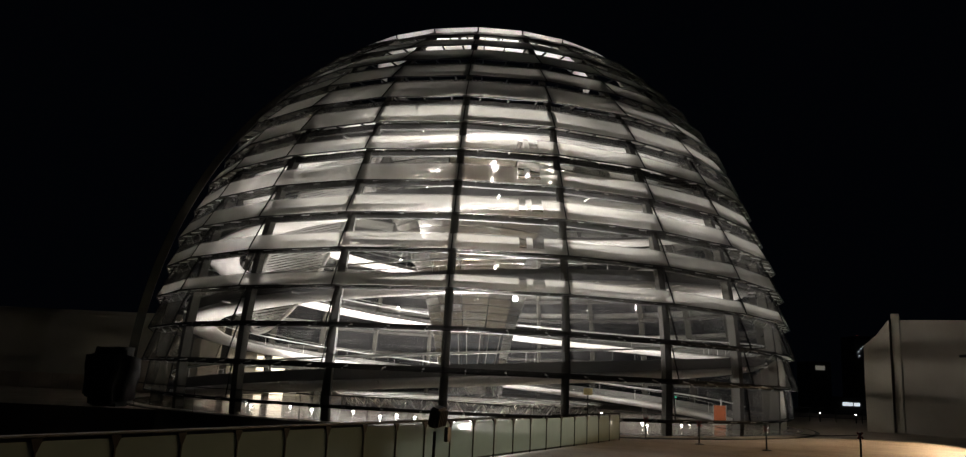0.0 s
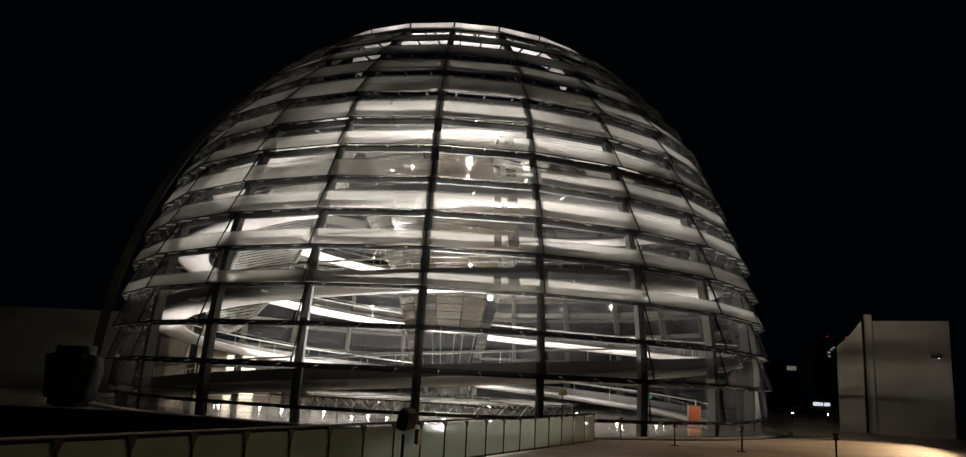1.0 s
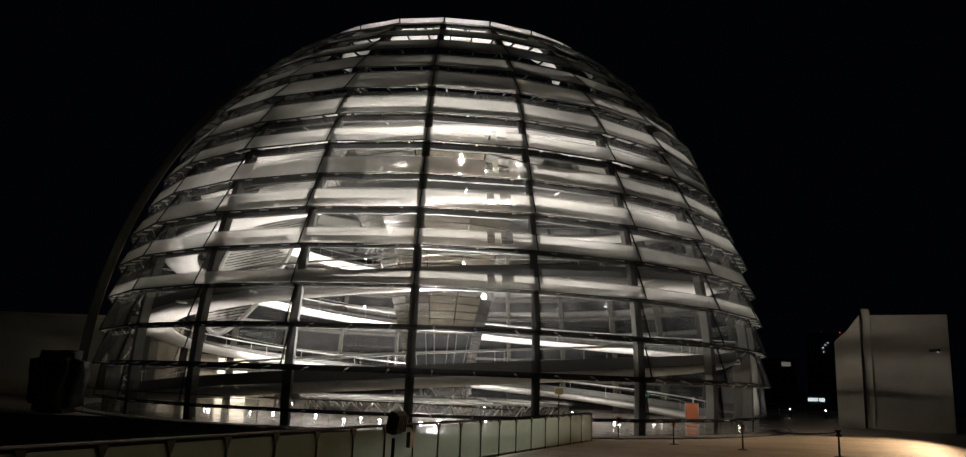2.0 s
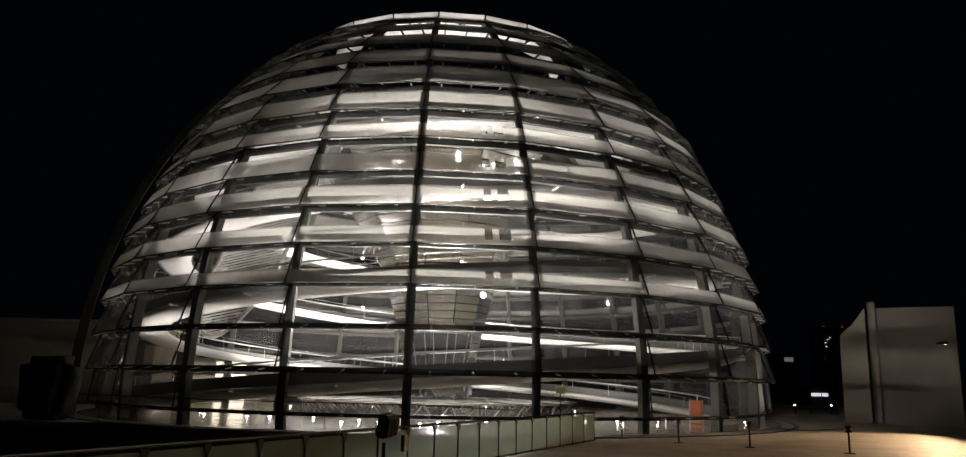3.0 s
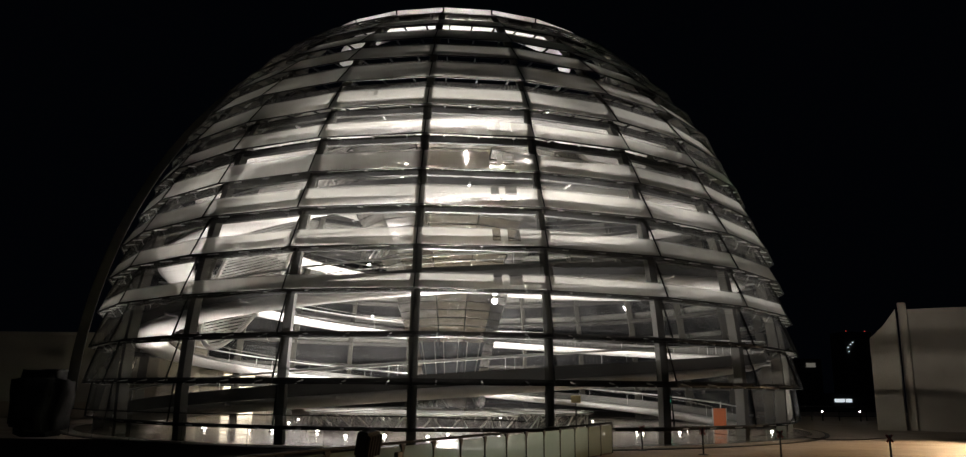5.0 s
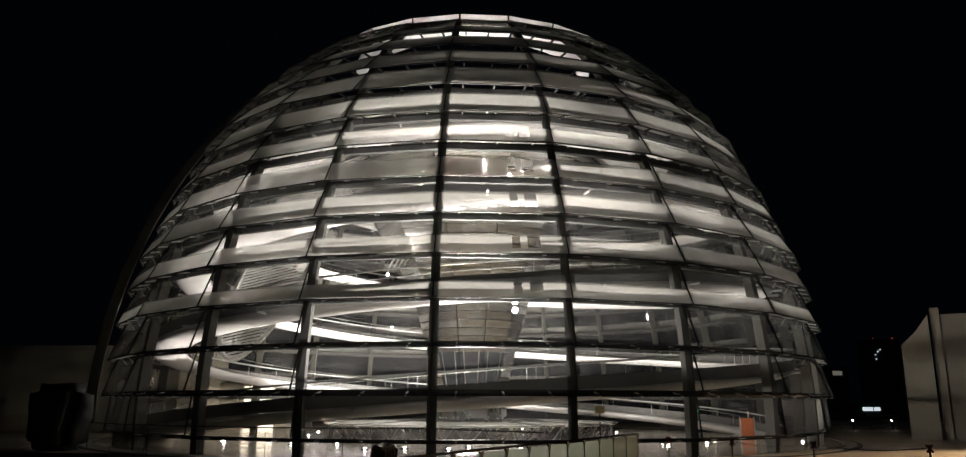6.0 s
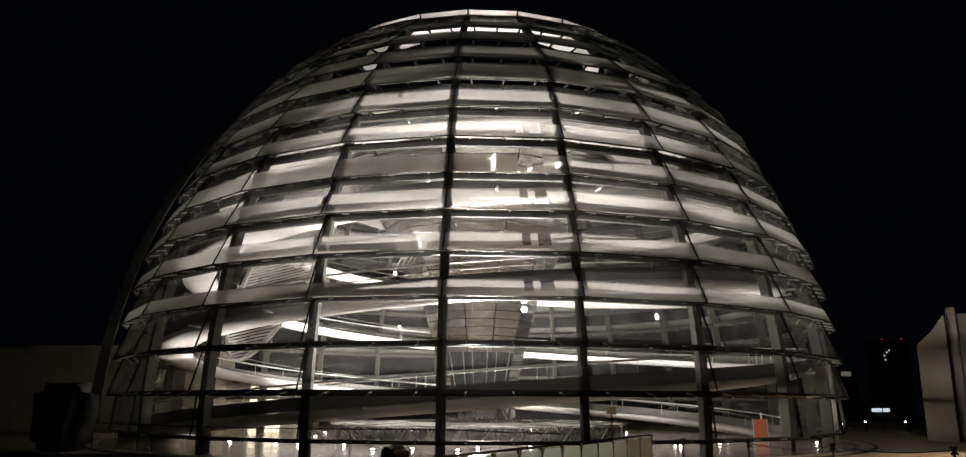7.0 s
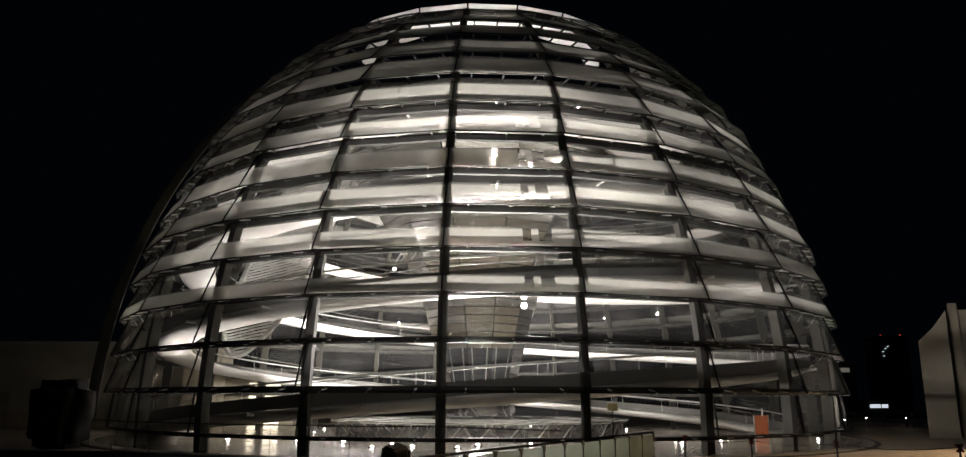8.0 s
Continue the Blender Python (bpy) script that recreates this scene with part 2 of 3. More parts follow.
RAILGLASS = frosted("balustrade_glass", (0.5, 0.58, 0.48), 0.38)
RIMGLASS = frosted("frosted_rim", (0.85, 0.85, 0.83), 0.14)
FRIT = frosted("frosted_coating", (0.76, 0.76, 0.7), 0.3, 0.4, True)
LAMPGLOW = glow("lamp_lens", (1.0, 0.95, 0.86), 22.0)
DOORGLOW = glow("lit_doorway", (1.0, 0.86, 0.68), 2.2)
CITYGLOW = glow("city_light", (0.85, 0.95, 1.0), 0.6)
DIMGLOW = glow("dim_window", (0.7, 0.66, 0.55), 0.12)
REDGLOW = glow("red_beacon", (1.0, 0.1, 0.08), 0.35)

# ---- the setting ----
ground = part("ground", lathe([(1800, -24.5), (1800, -24)], 64), ASPHALT)
tagged(ground, "dark city ground far below the roof", "ground", kind="structure")
bm = bmesh.new()
edge_pts = ((-24.5, -75), (60, -75), (60, 45), (-60, 45), (-60, -15.6), (-14.2, -15.6), (-11, -16.5), (-5, -19), (2, -19.5), (5.2, -20.2), (5.85, -21.1))
top_f = bm.faces.new([bm.verts.new((x, y, G)) for x, y in edge_pts])
low = bmesh.ops.extrude_face_region(bm, geom=[top_f])
for v in low["geom"]:
    if isinstance(v, bmesh.types.BMVert):
        v.co.z = -3.5
bmesh.ops.recalc_face_normals(bm, faces=bm.faces[:])
terrace = part("terrace", bm, STONE)
tagged(terrace, "pale sandstone roof terrace lit by the dome", "terrace", kind="structure")
felt = tagged(part("roof_covering", bevelled_box(-60, -75, -3.7, 20, 0, -3.45, 0.02), BITUMEN), "dark roofing felt in the well behind the balustrade", "roof", kind="structure")
house = tagged(part("building", bevelled_box(-58, -70, -23.9, 58, 43, -3.71, 0.2), FACADE), "stone building below the roof terrace", "building", kind="structure")
plinth = part("plinth", lathe([(20.75, -3.44), (20.75, G + 0.05), (20.6, G + 0.07), (20.2, G + 0.07), (20.2, -3.44)], 96), PLINTH)
tagged(plinth, "low dark stone kerb round the dome", "kerb", kind="structure")
kedge = part("kerb_edge", lathe([(20.76, G + 0.004), (20.98, G + 0.004), (20.98, G + 0.03), (20.76, G + 0.03)], 96, True), BITUMEN)
tagged(kedge, "dark drainage strip round the foot of the dome", "kerb", kind="structure")
dfloor = part("floor", lathe([(20.18, 0.1), (20.18, FLOOR - 0.02), (20.15, FLOOR), (0.02, FLOOR)], 96), PALE)
tagged(dfloor, "polished pale stone floor inside the dome", "floor", kind="structure")

# ---- the dome ----
RM, HH, ZC, EX = 19.3, 23.76, 1.63, 1.987


def prof(z):
    return RM * max(1 - abs((z - ZC) / HH) ** EX, 0) ** (1 / EX)


RINGZ = [0.83]
PITCH = 1.7315
while len(RINGZ) < 15:
    z = RINGZ[-1]
    step = PITCH
    for _ in range(40):
        length = math.hypot(step, prof(z + step) - prof(z))
        step *= PITCH / length
    RINGZ.append(z + step)
RINGR = [prof(z) for z in RINGZ]
NBAY = 24
HEAD = 0.28
HALF = radians(7.5)

dome = thing("glass_dome", 0, 0, 0, 0, "large glass dome of steel ribs and overlapping panes, lit inside", "dome")

# ribs: deep tapered steel fins
bm = bmesh.new()
chain = []
zs = [FLOOR] + [RINGZ[0] + (RINGZ[-1] - RINGZ[0]) * i / 40 for i in range(41)]
for i, z in enumerate(zs):
    r = prof(z)
    dz = 0.05
    tang = Vector((prof(z + dz) - prof(z - dz), 0, 2 * dz)).normalized()
    n = Vector((tang.z, 0, -tang.x))
    depth = 0.44 - 0.15 * i / len(zs)
    wo, wi = 0.18, 0.02
    p = Vector((r, 0, z))
    chain.append([bm.verts.new(p + n * 0.06 + Vector((0, -wo, 0))), bm.verts.new(p + n * 0.06 + Vector((0, wo, 0))),
                  bm.verts.new(p - n * depth + Vector((0, wi, 0))), bm.verts.new(p - n * depth + Vector((0, -wi, 0)))])
for a, b in zip(chain, chain[1:]):
    for k in range(4):
        bm.faces.new((a[k], a[(k + 1) % 4], b[(k + 1) % 4], b[k]))
bm.faces.new(chain[0][::-1])
bm.faces.new(chain[-1])
bmesh.ops.recalc_face_normals(bm, faces=bm.faces[:])
rib_mesh = mesh_of(bm, "rib")
for k in range(NBAY):
    rib = part("rib", rib_mesh, RIBPAINT, dome)
    rib.matrix_basis = pose(0, 0, 0, 0, 0, -90 + PHI + 15 * k)

# ring beams, polygons from rib to rib
for j, (r, z) in enumerate(zip(RINGR, RINGZ)):
    bm = bmesh.new()
    h, d, drop = (0.2 if j > 11 else 0.28 if j > 4 else 0.23, 0.26, 0.1 if j > 4 else 0.03) if j else (0.14, 0.16, 0.0)
    sect = ((0.1, -h / 2), (0.1, h / 2), (0.1 - d, h / 2), (0.1 - d, -h / 2))
    loops = []
    for k in range(NBAY):
        loops.append([bm.verts.new(polar(r + u, -90 + PHI + 15 * k, z + v - drop)) for u, v in sect])
    for k in range(NBAY):
        a, b = loops[k], loops[(k + 1) % NBAY]
        for i in range(4):
            bm.faces.new((a[i], b[i], b[(i + 1) % 4], a[(i + 1) % 4]))
    bmesh.ops.recalc_face_normals(bm, faces=bm.faces[:])
    part("ring_beam", bm, RINGPAINT, dome)

# panes, glazing bars, joints and brackets, row by row
FRONT = range(-7, 8)
joints, brackets, backlit_brackets, far_panes, far_frit = (bmesh.new() for _ in range(5))


def lip_of(j):
    """How far the lower edge of a row stands out from its ring beam."""
    return 0.45 if j == 0 else 0.72 if j < 6 else 0.56 if j < 9 else 0.74


def frit_top(j):
    """Share of the pane's height that carries the printed dots."""
    return (0.38, 0.48, 0.58, 0.6, 0.55, 0.8, 0.97, 0.97, 0.97, 0.97, 0.97)[j - 3]


def uv_strip(bmx, quads):
    """Flat strips with their height along the coating kept as a map."""
    uv = bmx.loops.layers.uv.new("coating")
    for pts, lo, hi in quads:
        f = bmx.faces.new([bmx.verts.new(p) for p in pts])
        for lp, v in zip(f.loops, (lo, lo, hi, hi)):
            lp[uv].uv = (0.5, v)


for j in range(len(RINGZ) - 1):
    r0, z0, r1, z1 = RINGR[j] + lip_of(j), RINGZ[j] - (0.03 if j > 6 else 0.1 if j else -0.05), RINGR[j + 1] + HEAD, RINGZ[j + 1] - 0.06
    a0, a1 = Vector((r0 * math.cos(HALF), -r0 * math.sin(HALF) + 0.02, z0)), Vector((r0 * math.cos(HALF), r0 * math.sin(HALF) - 0.02, z0))
    b0, b1 = Vector((r1 * math.cos(HALF), -r1 * math.sin(HALF) + 0.02, z1)), Vector((r1 * math.cos(HALF), r1 * math.sin(HALF) - 0.02, z1))
    n = (a1 - a0).cross(b0 - a0).normalized()
    bm = bmesh.new()
    hexa(bm, a0, a1, b1, b0, n, -0.02)
    bmesh.ops.recalc_face_normals(bm, faces=bm.faces[:])
    pane_mesh = mesh_of(bm, "pane")
    # milky lower strip
    frit_mesh, notch_mesh = None, None
    if 3 <= j:
        top = frit_top(j)

        def strip(u0, u1, v0, v1):
            q = [(a0.lerp(a1, u)).lerp(b0.lerp(b1, u), v) + n * 0.005 for u, v in ((u0, v0), (u1, v0), (u1, v1), (u0, v1))]
            return q, v0 / top, v1 / top
        bm = bmesh.new()
        uv_strip(bm, [strip(0.0, 1.0, 0.02, top)])
        frit_mesh = mesh_of(bm, "frosted_strip")
        bm = bmesh.new()
        whole = [strip(u0, u1, 0.02, top) for u0, u1 in ((0.0, 0.58), (0.645, 0.7), (0.8, 1.0))]
        low = [strip(u0, u1, 0.02, top * 0.3) for u0, u1 in ((0.58, 0.645), (0.7, 0.8))]
        uv_strip(bm, whole + low)
        notch_mesh = mesh_of(bm, "frosted_strip")
    # lower edge profile of the row
    bm = bmesh.new()
    box(bm, -0.03, a0.y, -0.02, 0.03, a1.y, 0.03, Matrix.Translation((a0.x, 0, z0)))
    bar_mesh = mesh_of(bm, "glazing_bar")
    for k in range(NBAY):
        deg = -90 + PHI + 15 * k + 7.5
        turn = pose(0, 0, 0, 0, 0, deg)
        kk = k if k < 12 else k - 24
        if kk in FRONT:
            pane = part("pane", pane_mesh, GLASS, dome)
            pane.matrix_basis = turn
            if frit_mesh:
                part("frosted_strip", notch_mesh if kk == 0 and j < 8 else frit_mesh, FRIT, pane, "milky frosted lower edge")
            part("glazing_bar", bar_mesh, GASKET, dome).matrix_basis = turn
        else:
            far_panes.from_mesh(pane_mesh)
            far_panes.verts.ensure_lookup_table()
            for v in far_panes.verts[-8:]:
                v.co = turn @ v.co
            if frit_mesh:
                far_frit.from_mesh(frit_mesh)
                far_frit.verts.ensure_lookup_table()
                for v in far_frit.verts[-4:]:
                    v.co = turn @ v.co
            box(joints, -0.03, a0.y, -0.02, 0.03, a1.y, 0.03, turn @ Matrix.Translation((a0.x, 0, z0)))
        # joint between neighbouring panes, over the rib
        q0, q1 = polar(r0 + 0.01, deg - 7.5, z0), polar(r1 + 0.01, deg - 7.5, z1)
        bar(joints, q0, q1, 0.035, 4)
        # three brackets carry each lower edge
        for u in (0.17, 0.5, 0.83):
            w0 = turn @ (a0.lerp(a1, u) + Vector((-0.05, 0, -0.02)))
            rr = RINGR[j] * math.cos(HALF)
            w1 = turn @ Vector((rr + 0.1, (a0.y + (a1.y - a0.y) * u) * 0.97, RINGZ[j]))
            bar(brackets if j < 8 else backlit_brackets, w0, w1, 0.035 if j < 8 else 0.05, 4)
part("glazing_joints", joints, GASKET, dome)["kind"] = "stuff"
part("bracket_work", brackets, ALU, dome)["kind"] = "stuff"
# upper brackets coloured black to stand as silhouettes against the bright gaps
part("backlit_bracket_work", backlit_brackets, GASKET, dome)["kind"] = "stuff"
part("far_panes", far_panes, GLASS, dome)["kind"] = "stuff"
part("far_frosted_strips", far_frit, FRIT, dome)["kind"] = "stuff"
# crown ring above the last row
CR, CZ = RINGR[-1], RINGZ[-1]
part("crown_ring", lathe([(CR + 0.104, CZ - 0.16), (CR + 0.2, CZ - 0.16), (CR + 0.2, CZ - 0.08), (CR + 0.104, CZ - 0.08)], 48, True), STEEL, dome, "dark channel that holds the frosted rim")
rim_glass = bmesh.new()
for k in range(NBAY):
    p, q = -90 + PHI + 15 * k + 0.25, -90 + PHI + 15 * (k + 1) - 0.25
    c0, c1, c2, c3 = polar(CR + 0.17, p, CZ - 0.076), polar(CR + 0.17, q, CZ - 0.076), polar(CR + 0.28, q, CZ + 0.21), polar(CR + 0.28, p, CZ + 0.21)
    hexa(rim_glass, c0, c1, c2, c3, Vector((-math.cos(radians((p + q) / 2)), -math.sin(radians((p + q) / 2)), 0)), 0.02)
bmesh.ops.recalc_face_normals(rim_glass, faces=rim_glass.faces[:])
part("crown_rim", rim_glass, RIMGLASS, dome, "bright frosted rim round the open top")["kind"] = "stuff"

# added white ring that catches lamp light, so the top gaps look bright
part("crown_reflector", lathe([(6.95, 22.3), (7.2, 22.4), (7.5, 22.9), (7.62, 23.15), (7.5, 23.15), (7.4, 22.9), (7.08, 22.44), (6.9, 22.38)], 72, True), WHITE, dome, "white reflecting ring added under the crown", smooth=True)

# ---- railing on the kerb ----
kr = thing("kerb_railing", 0, 0, 0, 0, "thin dark handrail on slim posts along the dome kerb", "railing")
bm = bmesh.new()
tube(bm, [polar(20.9, -142 + 2 * i, 1.33 - 0.1 * max(0, i - 25) / 4) for i in range(31)], 0.022, 6)
part("handrail", bm, GASKET, kr, smooth=True)
for i in range(8):
    bm = bmesh.new()
    bar(bm, polar(20.9, -141 + 8 * i, G), polar(20.9, -141 + 8 * i, 1.25), 0.012, 6)
    part("post", bm, GASKET, kr)

# ---- spiral ramps ----
PITCHZ, WIDE = 8.3, 1.8
TOPZ = 16.4


def ramp_z(deg, at_front):
    return at_front + PITCHZ * (deg + 90) / 360


def build_ramp(at_front, label):
    th = thing("spiral_ramp", 0, 0, 0, 0, label, "ramp", "spiral ramps in the dome")
    d0 = -90 + (FLOOR + 0.06 - at_front) / PITCHZ * 360
    d1 = -90 + (TOPZ - at_front) / PITCHZ * 360
    n = int((d1 - d0) / 3)
    deck, par, cop, rail, posts = (bmesh.new() for _ in range(5))
    rows_d, rows_p, rows_c, outer, inner, inner2 = [], [], [], [], [], []
    for i in range(n + 1):
        deg = d0 + (d1 - d0) * i / n
        z = ramp_z(deg, at_front)
        ro = prof(z + 1.0) - 0.95
        ri = ro - WIDE
        under = max(z - FLOOR - 0.02, 0.02)
        sect = [(ri, 0), (ro, 0), (ro + 0.02, -min(0.16, under)), (ro - 0.4, -min(0.36, under)), (ro - 0.9, -min(0.44, under)), (ri + 0.4, -min(0.36, under)), (ri - 0.02, -min(0.16, under))]
        rows_d.append([deck.verts.new(polar(r, deg, z + dz)) for r, dz in sect])
        rows_p.append([par.verts.new(polar(r, deg, z + dz)) for r, dz in ((ro - 0.02, 0.004), (ro + 0.05, 0.004), (ro + 0.05, 0.5), (ro - 0.02, 0.5))])
        outer.append(polar(ro + 0.02, deg, z + 1.0))
        inner.append(polar(ri + 0.04, deg, z + 1.0))
        inner2.append(polar(ri + 0.04, deg, z + 0.2))
        if i % 5 == 2:
            bar(posts, polar(ri + 0.04, deg, z), polar(ri + 0.04, deg, z + 1.0), 0.014, 4)
            bar(posts, polar(ro + 0.02, deg, z + 0.45), polar(ro + 0.02, deg, z + 1.0), 0.015, 4)
        if i % 5 == 0 and i:
            bar(posts, polar(ro - 0.2, deg, z - 0.15), polar(prof(z) - 0.6, deg, z - 0.1), 0.06, 6)
    for bmx, rows in ((deck, rows_d), (par, rows_p)):
        for a, b in zip(rows, rows[1:]):
            m = len(a)
            for k in range(m):
                bmx.faces.new((a[k], a[(k + 1) % m], b[(k + 1) % m], b[k]))
        bmx.faces.new(rows[0])
        bmx.faces.new(rows[-1][::-1])
        bmesh.ops.recalc_face_normals(bmx, faces=bmx.faces[:])
    part("deck", deck, WHITE, th, "smooth white ramp with a rounded underside", smooth=True)
    part("parapet", par, PARAPET, th, "grey solid outer parapet", smooth=False)
    for chain_pts, rad, metal in ((outer, 0.045, ALU), (inner, 0.025, CHROME), (inner2, 0.012, CHROME)):
        bm = bmesh.new()
        tube(bm, chain_pts, rad)
        part("handrail", bm, metal, th, "bright steel handrail", smooth=True)
    part("balusters", posts, ALU, th)["kind"] = "stuff"


build_ramp(2.35, "white spiral ramp with grey parapet rising inside the dome")
build_ramp(2.35 + PITCHZ / 2, "white spiral ramp with polished handrails inside the dome")
plat = thing("viewing_platform", 0, 0, 0, 0, "white round viewing platform high under the dome", "platform")
part("deck", lathe([(8.9, TOPZ), (12.2, TOPZ), (12.2, TOPZ - 0.3), (8.9, TOPZ - 0.45)], 72, True), WHITE, plat)
bm = bmesh.new()
tube(bm, [polar(9.0, 5 * i, TOPZ + 1.05) for i in range(73)], 0.035)
part("handrail", bm, CHROME, plat)

# ---- the mirrored cone ----
cone = thing("mirror_cone", 0, 0, 0, 0, "flaring cone clad in pale tilted mirror panels", "cone")
CONE = ((1.2, 1.75), (3.0, 2.15), (5.5, 2.7), (8.7, 3.6), (11.0, 4.85), (13.7, 6.5), (16.6, 8.6))


def cone_r(z):
    for (za, ra), (zb, rb) in zip(CONE, CONE[1:]):
        if z <= zb:
            return ra + (rb - ra) * (z - za) / (zb - za)
    return CONE[-1][1]


NCOL, NROW, CZ0, CZ1 = 12, 30, 2.7, 16.6
part("backing", lathe([(cone_r(CZ0 + (CZ1 - CZ0) * i / 20) * 0.965 - 0.12, CZ0 + (CZ1 - CZ0) * i / 20) for i in range(21)], 12), STEEL, cone, "dark steel core behind the mirrors").matrix_basis = pose(0, 0, 0, 0, 0, PHI - 11)
rest = bmesh.new()
for i in range(NROW):
    za, zb = CZ0 + (CZ1 - CZ0) * i / NROW + 0.02, CZ0 + (CZ1 - CZ0) * (i + 1) / NROW - 0.025
    ra, rb = cone_r(za), cone_r(zb)
    mid = (ra + rb) / 2
    lean = 0.02 + 0.02 * (i % 2)
    h = math.pi / NCOL
    bm = bmesh.new()
    wa, wb = ra * math.tan(h) - 0.025, rb * math.tan(h) - 0.025
    a, b, c, d = Vector((ra, -wa, za)), Vector((ra, wa, za)), Vector((rb + lean, wb, zb)), Vector((rb + lean, -wb, zb))
    hexa(bm, a, b, c, d, Vector((-1, 0, 0)), 0.03)
    bmesh.ops.recalc_face_normals(bm, faces=bm.faces[:])
    me = mesh_of(bm, "mirror")
    low_mesh = me.copy() if i < 5 else None
    for k in range(NCOL):
        turn = pose(0, 0, 0, 0, 0, -90 + PHI + 4 + 30 * k)
        if k in (0, 1, 2, 3, 11, 10, 9):
            c = Vector((mid, 0, (za + zb) / 2))
            tilt = pose(0, 0, 0, 0, random.uniform(-2.2, 2.2), random.uniform(-2.2, 2.2))
            # lowest front mirrors: the dark night they reflect is put into the colour
            low = i < 5 and k in (0, 1, 11)
            part("glazed_panel" if low else "mirror", me if not low else low_mesh, NIGHTMIRROR if low else MIRROR, cone).matrix_basis = turn @ Matrix.Translation(c) @ tilt @ Matrix.Translation(-c)
        else:
            rest.from_mesh(me)
            rest.verts.ensure_lookup_table()
            for v in rest.verts[-8:]:
                v.co = turn @ v.co
part("rear_mirrors", rest, MIRROR, cone)["kind"] = "stuff"
# pale mullions over the darkened front mirrors of the cone foot
for k in (-1, 0, 1):
    for s_ in (-0.2, 0.2):
        bm = bmesh.new()
        za, zb = CZ0, CZ0 + (CZ1 - CZ0) * 5 / NROW
        bar(bm, (cone_r(za) + 0.05, s_ * 1.6, za), (cone_r(zb) + 0.09, s_ * 2.2, zb), 0.03, 6)
        part("mullion", bm, ALU, cone).matrix_basis = pose(0, 0, 0, 0, 0, -90 + PHI + 4 + 30 * k)
# steel frames at the foot of the cone
for k in range(12):
    bm = bmesh.new()
    p, q = polar(2.1, 30 * k + PHI, 2.7), polar(1.85, 30 * k + PHI, 1.25)
    bar(bm, p, q, 0.06)
    bar(bm, polar(2.1, 30 * k + PHI, 2.65), polar(1.85, 30 * k + 30 + PHI, 1.3), 0.035)
    bar(bm, polar(1.95, 30 * k + PHI, 1.9), polar(1.95, 30 * k + 30 + PHI, 1.9), 0.035)
    part("foot_strut", bm, ALU, cone)
for k in range(0, 12, 2):
    bm = bevelled_box(-0.05, -0.55, 0, 0.3, 0.55, 0.9, 0.05)
    part("foot_panel", bm, CHROME, cone).matrix_basis = Matrix.Translation(polar(1.75, 30 * k - 75 + PHI, 1.35)) @ pose(0, 0, 0, 0, 0, 30 * k - 75 + PHI)

# slanting strip lights, their brightness put into plain white paint
for k in range(4):
    bm = bmesh.new()
    q = Vector((-4.75 + 0.32 * k, -4.0, 9.55 + 0.1 * k))
    bar(bm, q, q + Vector((0.5, -0.3, 0.75)), 0.05)
    part("strip_light", bm, WHITE, cone, "short slanting strip light, drawn as a plain white tube")

# ---- ring of display panels round the cone foot ----
ring = thing("display_ring", 0, 0, 0, 0, "low ring of sloping glass display panels on steel struts", "display")
random.seed(4)
for k in range(36):
    bm = bmesh.new()
    h = radians(5) - 0.006
    ra, rb, za, zb = 8.5, 4.6, 0.97, 1.12
    hexa(bm, polar(ra, -4.8, za), polar(ra, 4.8, za), polar(rb, 4.8, zb), polar(rb, -4.8, zb), Vector((0, 0, 1)), 0.04)
    bmesh.ops.recalc_face_normals(bm, faces=bm.faces[:])
    ob = part("display_panel", bm, (CHROME, ALU, WHITE, BLACK, ALU)[random.randrange(5)], ring)
    ob.matrix_basis = pose(0, 0, 0, 0, 0, 10 * k)
    bm = bmesh.new()
    bar(bm, (8.3, 0, 0.96), (7.6, 0.4, FLOOR), 0.04)
    bar(bm, (8.3, 0, 0.96), (8.2, -0.6, FLOOR), 0.04)
    part("strut", bm, ALU, ring).matrix_basis = pose(0, 0, 0, 0, 0, 10 * k + 5)
bm = bmesh.new()
tube(bm, [polar(8.6, 5 * i, 1.06) for i in range(73)], 0.03)
part("handrail", bm, CHROME, ring, "thin polished handrail")

# ---- louvred sun shield ----
shield = thing("sun_shield", 0, 0, 0, 0, "tall curved white louvred sun shield hanging in the dome", "sun shield")
SH_LOW, SH_TOP, SH_SIDE = Vector((-12.3, -7.2, 4.3)), Vector((-8.6, -4.2, 15.6)), Vector((0.93, -0.33, 0.16))


def shield_pt(v, u):
    """v: 0 at the tip to 1 at the top; u: -1 to 1 across."""
    half = 2.1 * min(1.0, (v / 0.22) ** 0.5) * (1 + 0.15 * v)
    p = SH_LOW.lerp(SH_TOP, v) + SH_SIDE * half * u
    return p + Vector((0.5, -0.6, 0)) * (0.5 * u * u - 1.2 * v * (1 - v))


